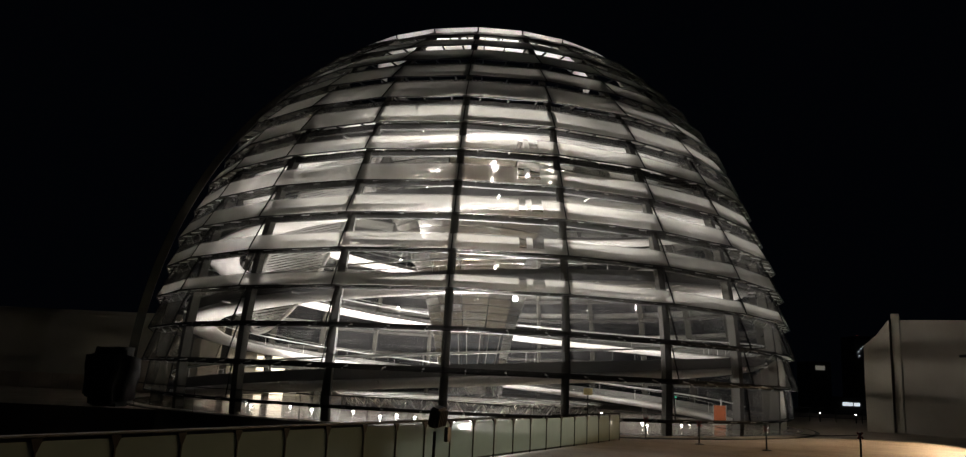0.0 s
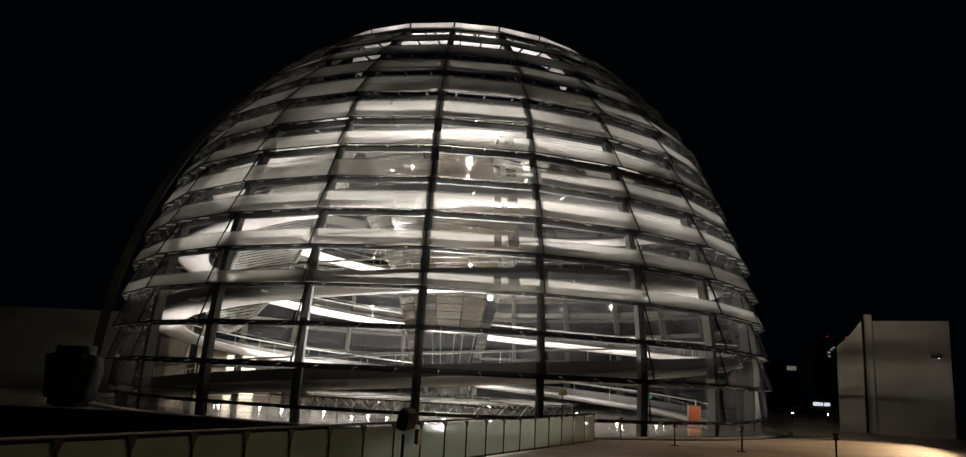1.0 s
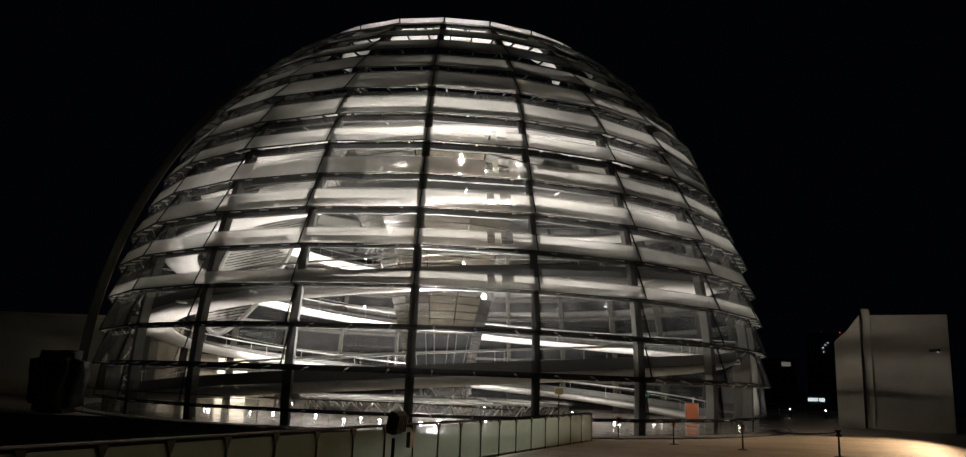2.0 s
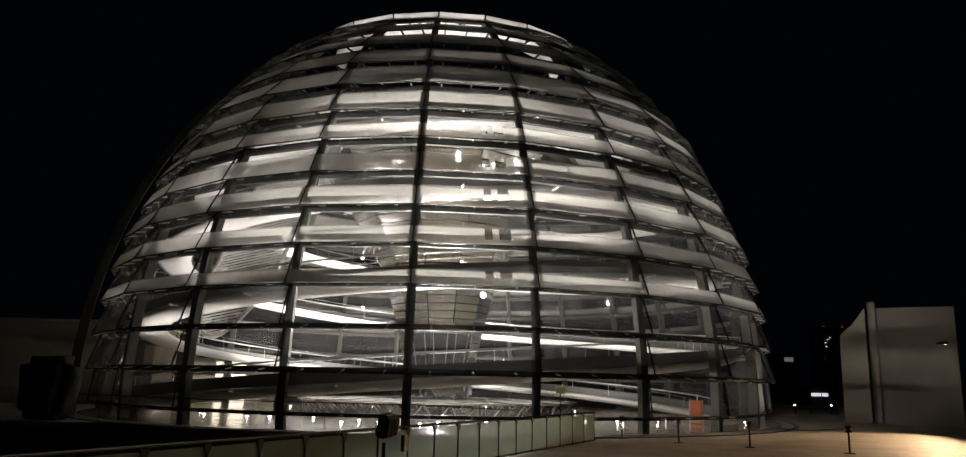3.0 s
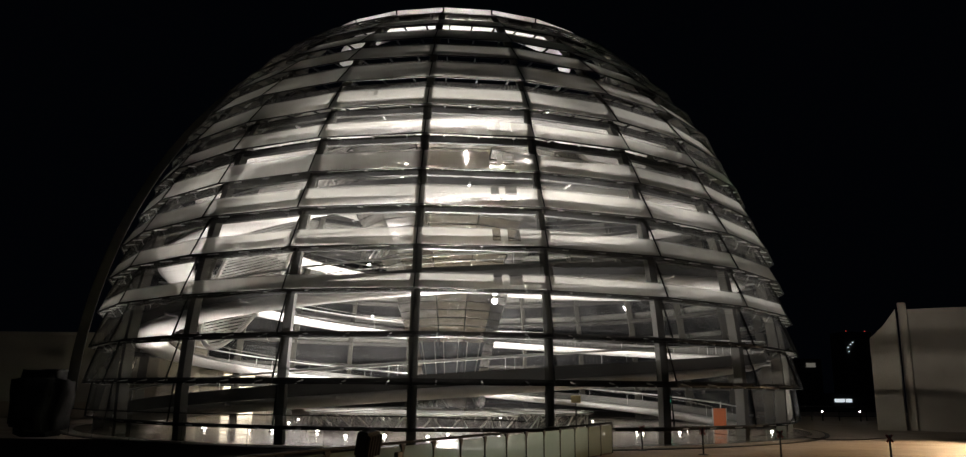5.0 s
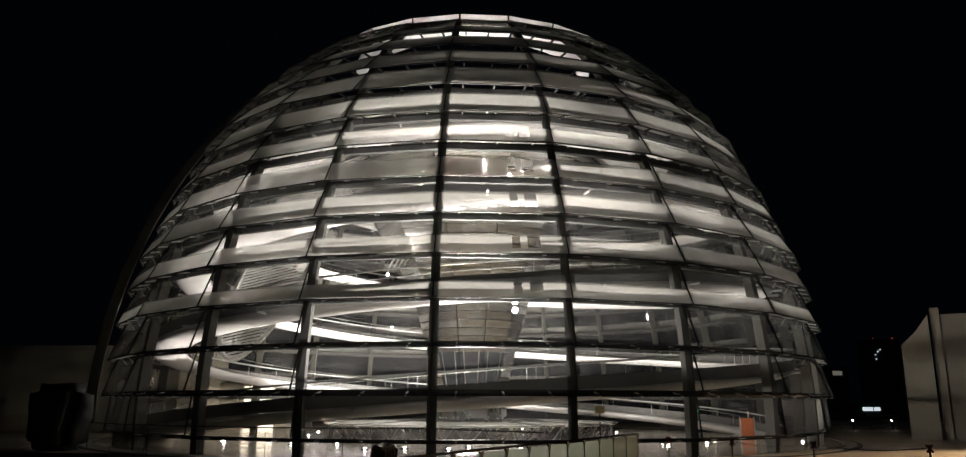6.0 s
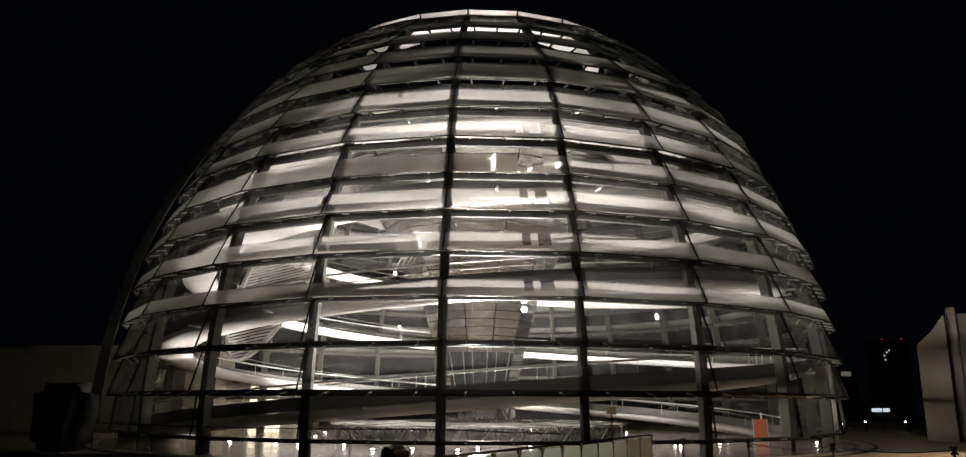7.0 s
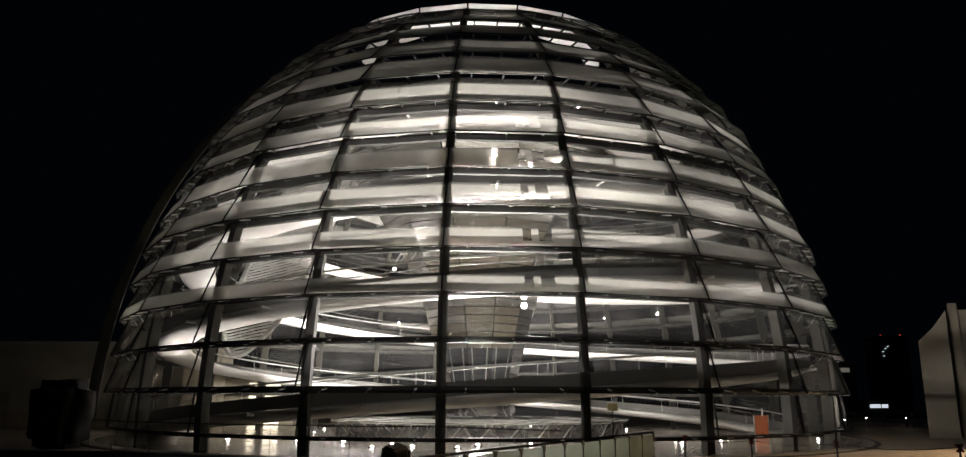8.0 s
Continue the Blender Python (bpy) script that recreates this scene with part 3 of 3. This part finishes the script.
bm = bmesh.new()
edge = [shield_pt((1 - i / 40) ** 2.5, -1) for i in range(41)] + [shield_pt((i / 40) ** 2.5, 1) for i in range(1, 41)]
tube(bm, edge, 0.13, 8)
part("rim", bm, WHITE, shield, "rounded white rim", smooth=True)
for i in range(62):
    v = 0.015 + 0.975 * i / 61
    bm = bmesh.new()
    us = [-0.97 + 1.94 * k / 8 for k in range(9)]
    lo = [shield_pt(v, u) for u in us]
    up = []
    for p in lo:
        out = Vector((p.x, p.y, 0)).normalized()
        up.append(p + out * 0.1 + Vector((0, 0, 0.06)))
    va, vb = [bm.verts.new(p) for p in lo], [bm.verts.new(p) for p in up]
    vc, vd = [bm.verts.new(p - Vector((0, 0, 0.02))) for p in lo], [bm.verts.new(p - Vector((0, 0, 0.02))) for p in up]
    for k in range(8):
        bm.faces.new((va[k], va[k + 1], vb[k + 1], vb[k]))
        bm.faces.new((vc[k + 1], vc[k], vd[k], vd[k + 1]))
        bm.faces.new((va[k + 1], va[k], vc[k], vc[k + 1]))
        bm.faces.new((vb[k], vb[k + 1], vd[k + 1], vd[k]))
    part("slat", bm, WHITE, shield)
for u in (-0.5, 0.0, 0.5):
    bm = bmesh.new()
    tube(bm, [shield_pt(0.06 + 0.93 * i / 20, u) * 0.985 for i in range(21)], 0.09, 6)
    part("spine", bm, RIBPAINT, shield)

# ---- lamps inside the dome ----
LAMPS = (
    (2.5, -4.2, 7.75), (2.5, -4.2, 7.25), (0.7, -6.9, 14.5), (0.7, -6.9, 14.0), (-3.2, -6.2, 13.5), (4.3, -5.6, 14.4), (-4.8, -3.4, 9.4), (-6.0, 9.6, 7.6), (2.4, -6.2, 13.8))
# upward spots; all but the first are added to brighten the upper dome
CROWN_FILL_LAMPS = ((0.72, -10.3, 16.8), (6.3, -8.2, 16.8), (-5.2, -8.9, 16.8), (9.8, -3.2, 16.8), (-9.4, -4.3, 16.8), (0.0, 10.4, 16.8), (8.0, 6.5, 16.8), (-8.0, 6.5, 16.8))


def lamp_fixture(x, y, z, upward=False):
    th = thing("spotlight", x, y, z, 0, "small bright white spotlight on the mirror cone, added ones below the crown", "spotlight", "spotlights in the dome")
    bm = bmesh.new()
    bmesh.ops.create_icosphere(bm, subdivisions=2, radius=0.17 if 2.45 < x < 2.55 else 0.08)
    part("bulb", bm, LAMPGLOW, th, "glowing white lens", smooth=True)
    out = Vector((x, y, 0)).normalized()
    bm = bmesh.new()
    bar(bm, -out * 0.12, -out * 0.75, 0.04)
    part("arm", bm, STEEL, th)
    lt = bpy.data.lights.new("spotlight_light", "SPOT" if upward or 2.45 < x < 2.55 else "POINT")
    lt.energy, lt.color, lt.shadow_soft_size = LAMP_W * (0.06 if z > 12 else 3.0 if x > 0 else 0.7), (1.0, 0.93, 0.895), 0.04
    lo = new("lamp_source", lt)
    lo.parent = th
    if upward:
        rear = y > 0
        lt.energy, lt.spot_size, lt.spot_blend = 3000 if rear else 1300 if x > -1 else 600, radians(70 if rear else 54), 0.6
        lo.matrix_basis = look((0, 0, 0.15), out * (0.8 if rear else -1.5) + Vector((0, 0, 5.6)))
    elif 2.45 < x < 2.55:
        lt.spot_size, lt.spot_blend = radians(158), 0.6
        lo.matrix_basis = look(out * 0.8, out * 0.8 + Vector((6, -8, 2)))
    else:
        lo.location = out * 0.8
    return th


for p in LAMPS:
    lamp_fixture(*p)
for p in CROWN_FILL_LAMPS:
    lamp_fixture(*p, True)


def rim_lamp(deg):
    th = thing("rim_lamp", *polar(CR - 0.75, deg, CZ + 0.05), deg, "small white lamp inside the frosted rim at the dome top", "lamp", "lamps of the dome rim")
    part("housing", bevelled_box(-0.12, -0.1, -0.06, 0.04, 0.1, 0.06, 0.015), BLACK, th)
    bm = bmesh.new()
    bar(bm, (-0.05, 0, 0), (0.5, 0, -0.06), 0.02)
    part("arm", bm, STEEL, th)
    bm = bmesh.new()
    bmesh.ops.create_icosphere(bm, subdivisions=2, radius=0.05)
    for v in bm.verts:
        v.co = v.co + Vector((0.06, 0, 0.06))
    part("lens", bm, LAMPGLOW, th, "glowing white lens", smooth=True)
    lt = bpy.data.lights.new("rim_lamp_light", "POINT")
    lt.energy, lt.color, lt.shadow_soft_size = RIM_W, (1.0, 0.95, 0.93), 0.05
    lo = new("rim_lamp_source", lt)
    lo.parent = th
    lo.location = (0.14, 0, 0.14)


for k in range(-2, 2):
    rim_lamp(-90 + PHI + 7.5 + 15 * k)


# added floodlight at the cone foot, there only to brighten ramps and panes
def foot_lamp(deg, share):
    th = thing("foot_lamp", 0, 0, 0, 0, "dark floodlight added at the cone foot to brighten ramps and panes", "floodlight", "floodlights at the cone foot")
    m = pose(*polar(2.75, deg, 2.75), 0, -24, deg)
    part("housing", bevelled_box(-0.16, -0.13, -0.13, 0.1, 0.13, 0.13, 0.02), BLACK, th).matrix_basis = m
    bm = bmesh.new()
    bar(bm, polar(2.6, deg, 2.7), polar(2.0, deg, 2.6), 0.035)
    part("arm", bm, STEEL, th)
    lt = bpy.data.lights.new("fill_lamp_light", "SPOT")
    lt.energy, lt.color, lt.shadow_soft_size, lt.spot_size, lt.spot_blend = FILL_W * share, (1.0, 0.93, 0.895), 0.35, radians(66), 0.6
    lo = new("fill_lamp_source", lt)
    lo.parent = th
    lo.matrix_basis = look(polar(2.95, deg, 2.85), polar(7, deg, 4.4))


for k in range(8):
    foot_lamp(-92 + 45 * k, (1.65, 0.4, 0.14, 0.45, 1.3, 1.3, 0.03, 0.06)[k])

UPLIGHTS = ((-13.0, -5.4), (-11.8, -8.8), (-10.0, -7.3), (-8.2, -10.2), (-9.4, -1.2), (-6.0, -10.6), (-4.2, -14.0), (-3.6, -12.2), (-2.6, -13.5), (-0.7, -14.4), (0.1, -12.6), (2.4, -11.8),
            (7.7, -8.9), (9.5, -8.3), (9.2, -10.8), (11.5, -8.9), (13.0, -5.1), (16.9, -6.9), (-10.0, 4.4), (-5.0, 10.0), (3.6, 10.8), (9.6, 5.6))
STRONG = {0: 0.9, 1: 1.0, 3: 1.2, 4: 1.4, 5: 0.8, 15: 0.5, 16: 0.4, 17: 0.3, 18: 0.3, 19: 0.9, 20: 0.7, 21: 0.4}
for i, (x, y) in enumerate(UPLIGHTS):
    th = thing("floor_uplight", x, y, FLOOR, 0, "small round white uplight set on the pale floor", "uplight", "uplights on the dome floor")
    part("housing", lathe([(0.16, 0.0), (0.16, 0.03), (0.12, 0.04)], 20), STEEL, th)
    bm = bmesh.new()
    bmesh.ops.create_icosphere(bm, subdivisions=2, radius=0.075)
    for v in bm.verts:
        v.co.z = max(v.co.z * 0.6, 0) + 0.042
    part("lens", bm, LAMPGLOW, th, "glowing white lens", smooth=True)
    if i in STRONG:
        lt = bpy.data.lights.new("uplight_light", "SPOT")
        lt.energy, lt.color, lt.shadow_soft_size = 2000 * STRONG[i], (1.0, 0.93, 0.895), 0.3
        lt.spot_size, lt.spot_blend = radians(64 if i < 8 or i == 15 else 110), 0.6
        lo = new("uplight_source", lt)
        lo.parent = th
        lo.matrix_basis = look((0, 0, 0.14), Vector((x, y, 0)).normalized() * (0.75 if i > 7 and i != 15 else 0.33) + Vector((0, 0, 1.14)))

# ---- smaller things inside ----
sign = thing("display_stand", 15.3, -3.5, FLOOR, 15, "orange upright display board with a pale frame", "display board")
part("board", bevelled_box(-0.42, -0.03, 0.12, 0.42, 0.03, 1.12, 0.02), ORANGE, sign)
for s in (-1, 1):
    part("leg", bevelled_box(s * 0.44 - 0.025, -0.035, 0, s * 0.44 + 0.025, 0.035, 1.15, 0.008), ALU, sign)
part("foot", bevelled_box(-0.46, -0.22, 0.0, 0.46, 0.22, 0.03, 0.01), ALU, sign)
bm = bmesh.new()
bar(bm, (0.1, 0, 1.12), (0.1, 0, 1.5), 0.04)
part("finial", bm, WHITE, sign)
ys = thing("notice_board", 5.4, -15.6, FLOOR, 0, "small yellowish notice board on a slim post", "sign")
part("board", bevelled_box(-0.2, -0.02, 1.5, 0.2, 0.02, 1.8, 0.01), YELLOW, ys)
bm = bmesh.new()
bar(bm, (0, 0.03, 0), (0, 0.03, 1.6), 0.025)
part("post", bm, STEEL, ys)

ex = thing("exit_sign", 13.6, 0.5, FLOOR, 0, "small glowing green exit sign on a slim post", "sign")
part("panel", bevelled_box(-0.1, -0.03, 1.4, 0.1, 0.03, 1.52, 0.01), glow("exit_green", (0.05, 0.8, 0.45), 0.5), ex)
bm = bmesh.new()
bar(bm, (0, 0.05, 0), (0, 0.05, 1.5), 0.025)
part("post", bm, STEEL, ex)

# ---- entrance pavilion behind the dome ----
pav = thing("entrance_pavilion", -17.6, 14.5, G, 0, "plain stone entrance pavilion with brightly lit doors", "building")
part("wall", bevelled_box(-8, 0, 0, -0.55, 6, 3.5, 0.03), FACADE, pav)
part("wall", bevelled_box(1.95, 0, 0, 3, 6, 3.5, 0.03), FACADE, pav)
part("lintel", bevelled_box(-0.545, 0, 3.35, 1.945, 6, 3.5, 0.03), FACADE, pav)
part("rear_wall", bevelled_box(-0.545, 5.7, 0, 1.945, 6, 3.345, 0.03), FACADE, pav)
for x0, x1 in ((-0.5, 0.1), (0.75, 1.9)):
    part("door", bevelled_box(x0, 0.1, 0.1, x1, 0.14, 3.2, 0.01), DOORGLOW, pav, "lit glass door leaf")
part("mullion", bevelled_box(0.15, 0.05, 0.05, 0.7, 0.2, 3.3, 0.01), STEEL, pav)
for zz in (1.0, 1.9, 2.6):
    part("transom", bevelled_box(-0.5, 0.03, zz, 1.9, 0.08, zz + 0.06, 0.01), STEEL, pav)

# ---- corner blocks beside the dome ----
lb = thing("corner_block", -46, 6.0, G, 0, "pale stone corner block of the roof", "building", "corner blocks")
part("wall", bevelled_box(0, 0, 0, 26, 10, 5.5, 0.05), FACADE, lb)
part("base_course", bevelled_box(-0.1, -0.12, 0, 26.08, -0.003, 1.1, 0.03), STONE, lb)
part("coping", bevelled_box(-0.15, -0.15, 5.504, 26.1, 10.1, 5.75, 0.04), FACADE, lb)
rb_ = thing("corner_block", 25.0, -2.2, G, -30, "pale stone corner block with a sloping top", "building", "corner blocks")
bm = bmesh.new()
pts = ((0, 0), (1.5, 0), (1.5, 7.0), (0.75, 6.0), (0, 5.3))
lo = [bm.verts.new((x, 0, z)) for x, z in pts]
hi = [bm.verts.new((x, 8, z)) for x, z in pts]
bm.faces.new(lo)
bm.faces.new(hi[::-1])
for i in range(5):
    bm.faces.new((lo[i], hi[i], hi[(i + 1) % 5], lo[(i + 1) % 5]))
bmesh.ops.recalc_face_normals(bm, faces=bm.faces[:])
part("wall", bm, FACADE, rb_)
part("pilaster", bevelled_box(1.62, 0.15, 0, 2.1, 7, 7.4, 0.03), FACADE, rb_)
part("recess", bevelled_box(2.104, 0.2, 0, 6.3, 7, 7.0, 0.03), PLINTH, rb_)

wl = thing("wall_lamp", 29.6, -5.5, 5.0, 0, "small dark wall lamp on the corner block", "wall lamp")
part("housing", bevelled_box(-0.12, -0.1, -0.08, 0.12, 0.7, 0.08, 0.02), BLACK, wl)
bm = bmesh.new()
box(bm, -0.05, 0.0, -0.09, 0.05, 0.06, -0.084)
part("lens", bm, LAMPGLOW, wl, "glowing lens")
lt = bpy.data.lights.new("wall_lamp_light", "SPOT")
lt.energy, lt.color, lt.shadow_soft_size, lt.spot_size, lt.spot_blend = 18000, (1.0, 0.66, 0.36), 0.1, radians(34), 0.9
lo = new("wall_lamp_source", lt)
lo.parent = wl
lo.matrix_basis = look((0, -0.02, -0.12), (-21.6, -21, -4.8))

# ---- cleaning gantry along the dome ----
gan = thing("cleaning_gantry", 0, 0, 0, 0, "dark curved gantry arm following the dome, with a covered drive unit", "gantry")
G_AZ = 202.0
bm = bmesh.new()
secs = []
for i in range(40):
    z = 1.2 + (RINGZ[-1] - 1.0) * i / 39
    r = prof(min(z, RINGZ[-1] - 0.5)) + 1.25 - 0.4 * z / 24
    if z > RINGZ[-1] - 0.5:
        r = prof(RINGZ[-1] - 0.5) + 0.85 - (z - RINGZ[-1] + 0.5)
    secs.append([bm.verts.new(polar(r + dr, G_AZ, z) + Vector((-dy * math.sin(radians(G_AZ)), dy * math.cos(radians(G_AZ)), 0))) for dr, dy in ((-0.24, -0.25), (0.24, -0.25), (0.24, 0.25), (-0.24, 0.25))])
for a, b in zip(secs, secs[1:]):
    for k in range(4):
        bm.faces.new((a[k], a[(k + 1) % 4], b[(k + 1) % 4], b[k]))
bm.faces.new(secs[0])
bm.faces.new(secs[-1][::-1])
bmesh.ops.recalc_face_normals(bm, faces=bm.faces[:])
part("arm", bm, RIBPAINT, gan)
bm = bevelled_box(-18.1, -14.9, G, -16.1, -12.9, 2.9, 0.35)
bmesh.ops.subdivide_edges(bm, edges=bm.edges[:], cuts=3, use_grid_fill=True)
for v in bm.verts:
    v.co += noise.noise_vector(v.co * 0.8) * 0.28
    if v.co.z < G + 0.1:
        v.co.z = G
part("cover", bm, TARP, gan, "dark fabric cover over the drive unit", smooth=True)

# ---- glass balustrade on the terrace ----
bal = thing("glass_balustrade", 0, 0, 0, 0, "balustrade of grey-green frosted glass panels on dark forked posts", "balustrade")
B1 = Vector((5.8, -21.15, G))
B0 = B1 - Vector((0.491, 0.871, 0)) * 1.155 * 24
length = (B1 - B0).length
along = (B1 - B0).normalized()
rzb = math.degrees(math.atan2(along.y, along.x))
NP = 24
STEP = length / NP
RAILZ = 1.0
bm = bmesh.new()
w = STEP / 2 - 0.03
rad, zt, zb = 0.1, RAILZ - 0.07, 0.05
outline = [(-w, zb), (w, zb)]
for i in range(6):
    a = math.pi / 2 * i / 5
    outline.append((w - rad + rad * math.cos(a), zt - rad + rad * math.sin(a)))
for i in range(6):
    a = math.pi / 2 + math.pi / 2 * i / 5
    outline.append((-w + rad + rad * math.cos(a), zt - rad + rad * math.sin(a)))
fr = [bm.verts.new((x, -0.008, z)) for x, z in outline]
bk = [bm.verts.new((x, 0.008, z)) for x, z in outline]
bm.faces.new(fr)
bm.faces.new(bk[::-1])
for i in range(len(fr)):
    j = (i + 1) % len(fr)
    bm.faces.new((fr[i], bk[i], bk[j], fr[j]))
bmesh.ops.recalc_face_normals(bm, faces=bm.faces[:])
panel_mesh = mesh_of(bm, "glass_panel")
bm = bmesh.new()
box(bm, -0.014, -0.02, 0, 0.014, 0.02, RAILZ - 0.15)
for s in (-1, 1):
    hexa(bm, (0, -0.025, RAILZ - 0.2), (s * 0.022, -0.025, RAILZ - 0.2), (s * 0.085, -0.025, RAILZ - 0.03), (0, -0.025, RAILZ - 0.03), Vector((0, 1, 0)), 0.05)
bmesh.ops.recalc_face_normals(bm, faces=bm.faces[:])
bpost_mesh = mesh_of(bm, "post")
for i in range(NP + 1):
    p = B0 + along * STEP * i
    part("post", bpost_mesh, STEEL, bal).matrix_basis = pose(p.x, p.y, G, 0, 0, rzb)
    if i < NP:
        c = p + along * STEP / 2
        part("glass_panel", panel_mesh, RAILGLASS, bal).matrix_basis = pose(c.x, c.y, G, 0, 0, rzb)
bm = bmesh.new()
tube(bm, [B0 + Vector((0, 0, RAILZ)), B1 + Vector((0, 0, RAILZ))], 0.026, 8)
part("top_rail", bm, STEEL, bal, "dark steel top rail", smooth=True)
m = pose(*(B0 + along * (length - 13.0)), 0, 0, rzb)
part("socket_box", bevelled_box(-0.09, -0.16, 0.5, 0.09, -0.06, 0.84, 0.015), BLACK, bal, "small black socket box").matrix_basis = m

# ---- floodlight on the balustrade ----
fl = thing("floodlight", -0.62, -36.8, G, rzb, "black floodlight on a short stem, switched off", "floodlight")
bm = bmesh.new()
bar(bm, (0, 0, 0), (0, 0, 1.0), 0.03)
part("stem", bm, STEEL, fl)
ob = part("housing", bevelled_box(-0.16, -0.1, 0.03, 0.16, 0.1, 0.4, 0.03), BLACK, fl)
ob.matrix_basis = pose(0, 0, 1.06, 14, -6, 0)
bm = bmesh.new()
for i in range(5):
    box(bm, -0.14 + 0.065 * i, -0.14, 0.07, -0.12 + 0.065 * i, -0.104, 0.36)
ob = part("cooling_fins", bm, BLACK, fl)
ob.matrix_basis = pose(0, 0, 1.06, 14, -6, 0)

# ---- barrier posts ----
BP = ((7.1, -19.9), (8.75, -21.6), (10.7, -23.2), (13.2, -25.0))


def barrier_post():
    th = thing("barrier_post", BP[0][0], BP[0][1], G, 0, "slim dark barrier post with red tape knot on the terrace", "barrier post", "barrier posts")
    part("base", lathe([(0.17, 0.003), (0.17, 0.02), (0.05, 0.05)], 20), BLACK, th)
    bm = bmesh.new()
    bar(bm, (0, 0, 0.04), (0, 0, 0.86), 0.03, 10)
    part("pole", bm, BLACK, th)
    bm = bmesh.new()
    bar(bm, (-0.09, -0.02, 0.66), (0.09, 0.02, 0.86), 0.032)
    bar(bm, (0.09, -0.02, 0.66), (-0.09, 0.02, 0.86), 0.032)
    part("tape_knot", bm, RED, th, "knotted red barrier tape")
    return th


first = barrier_post()
for x, y in BP[1:]:
    copy_thing(first, pose(x, y, G))
for (xa, ya), (xb, yb) in zip(BP, BP[1:]):
    bm = bmesh.new()
    tube(bm, [(xa + (xb - xa) * i / 10, ya + (yb - ya) * i / 10, G + 0.78 - 0.12 * math.sin(math.pi * i / 10)) for i in range(11)], 0.012, 5)
    tagged(part("barrier_rope", bm, ROPE), "dark rope strung between barrier posts", "rope", "barrier ropes")

# ---- far edge of the terrace ----
er = thing("edge_railing", 0, 0, G, 0, "dark railing along the far terrace edge", "railing")
for i in range(9):
    bm = bmesh.new()
    bar(bm, (24 + 2.2 * i, 14, 0), (24 + 2.2 * i, 14, 1.1), 0.035)
    part("post", bm, STEEL, er)
for zz in (0.35, 0.7, 1.1):
    bm = bmesh.new()
    bar(bm, (24, 14, zz), (41.6, 14, zz), 0.025)
    part("rail", bm, STEEL, er)
for x in (28.9, 31.9):
    th = thing("bollard_lamp", x, 13.2, G, 0, "small lit bollard lamp at the terrace edge", "bollard lamp", "bollard lamps")
    bm = bmesh.new()
    bar(bm, (0, 0, 0), (0, 0, 0.66), 0.05, 10)
    part("post", bm, STEEL, th)
    bm = bmesh.new()
    bmesh.ops.create_icosphere(bm, subdivisions=2, radius=0.06)
    for v in bm.verts:
        v.co.z = v.co.z * 0.8 + 0.72
    part("lens", bm, LAMPGLOW, th, "glowing white lens", smooth=True)

# ---- city in the distance ----
def tower(x, y, wx, h, label):
    th = thing("city_building", x, y, -24, 0, label, "building", "distant buildings")
    part("wall", bevelled_box(-wx / 2, 0, 0, wx / 2, 15, h, 0.1), CITY, th)
    return th


th = tower(176, 312, 34, 27, "dark distant block with a lit sign band")
for x0, x1, z0 in ((-3, 1.6, 23.0), (2.2, 5, 23.0)):
    part("lit_sign", bevelled_box(x0, -0.3, z0, x1, -0.01, z0 + 1.5, 0.05), CITYGLOW, th, "white glowing window band")
th = tower(196, 330, 14, 57, "dark distant tower with small lights")
for x, z in ((-5.5, 49), (-4.2, 50.5), (-3.0, 51.5), (-5.2, 47)):
    part("lit_window", bevelled_box(x - 0.35, -0.3, z, x + 0.35, -0.01, z + 0.4, 0.05), CITYGLOW, th)
part("beacon", bevelled_box(-5.5, 1, 57.01, -5.1, 1.4, 57.5, 0.1), REDGLOW, th, "red warning light")
part("beacon", bevelled_box(4, 1, 57.01, 4.5, 1.5, 57.6, 0.1), REDGLOW, th, "red warning light")
th = tower(166, 318, 10, 43, "dark distant house with a dim window")
part("lit_window", bevelled_box(-2.4, -0.3, 39.0, 2, -0.01, 41.0, 0.05), DIMGLOW, th)
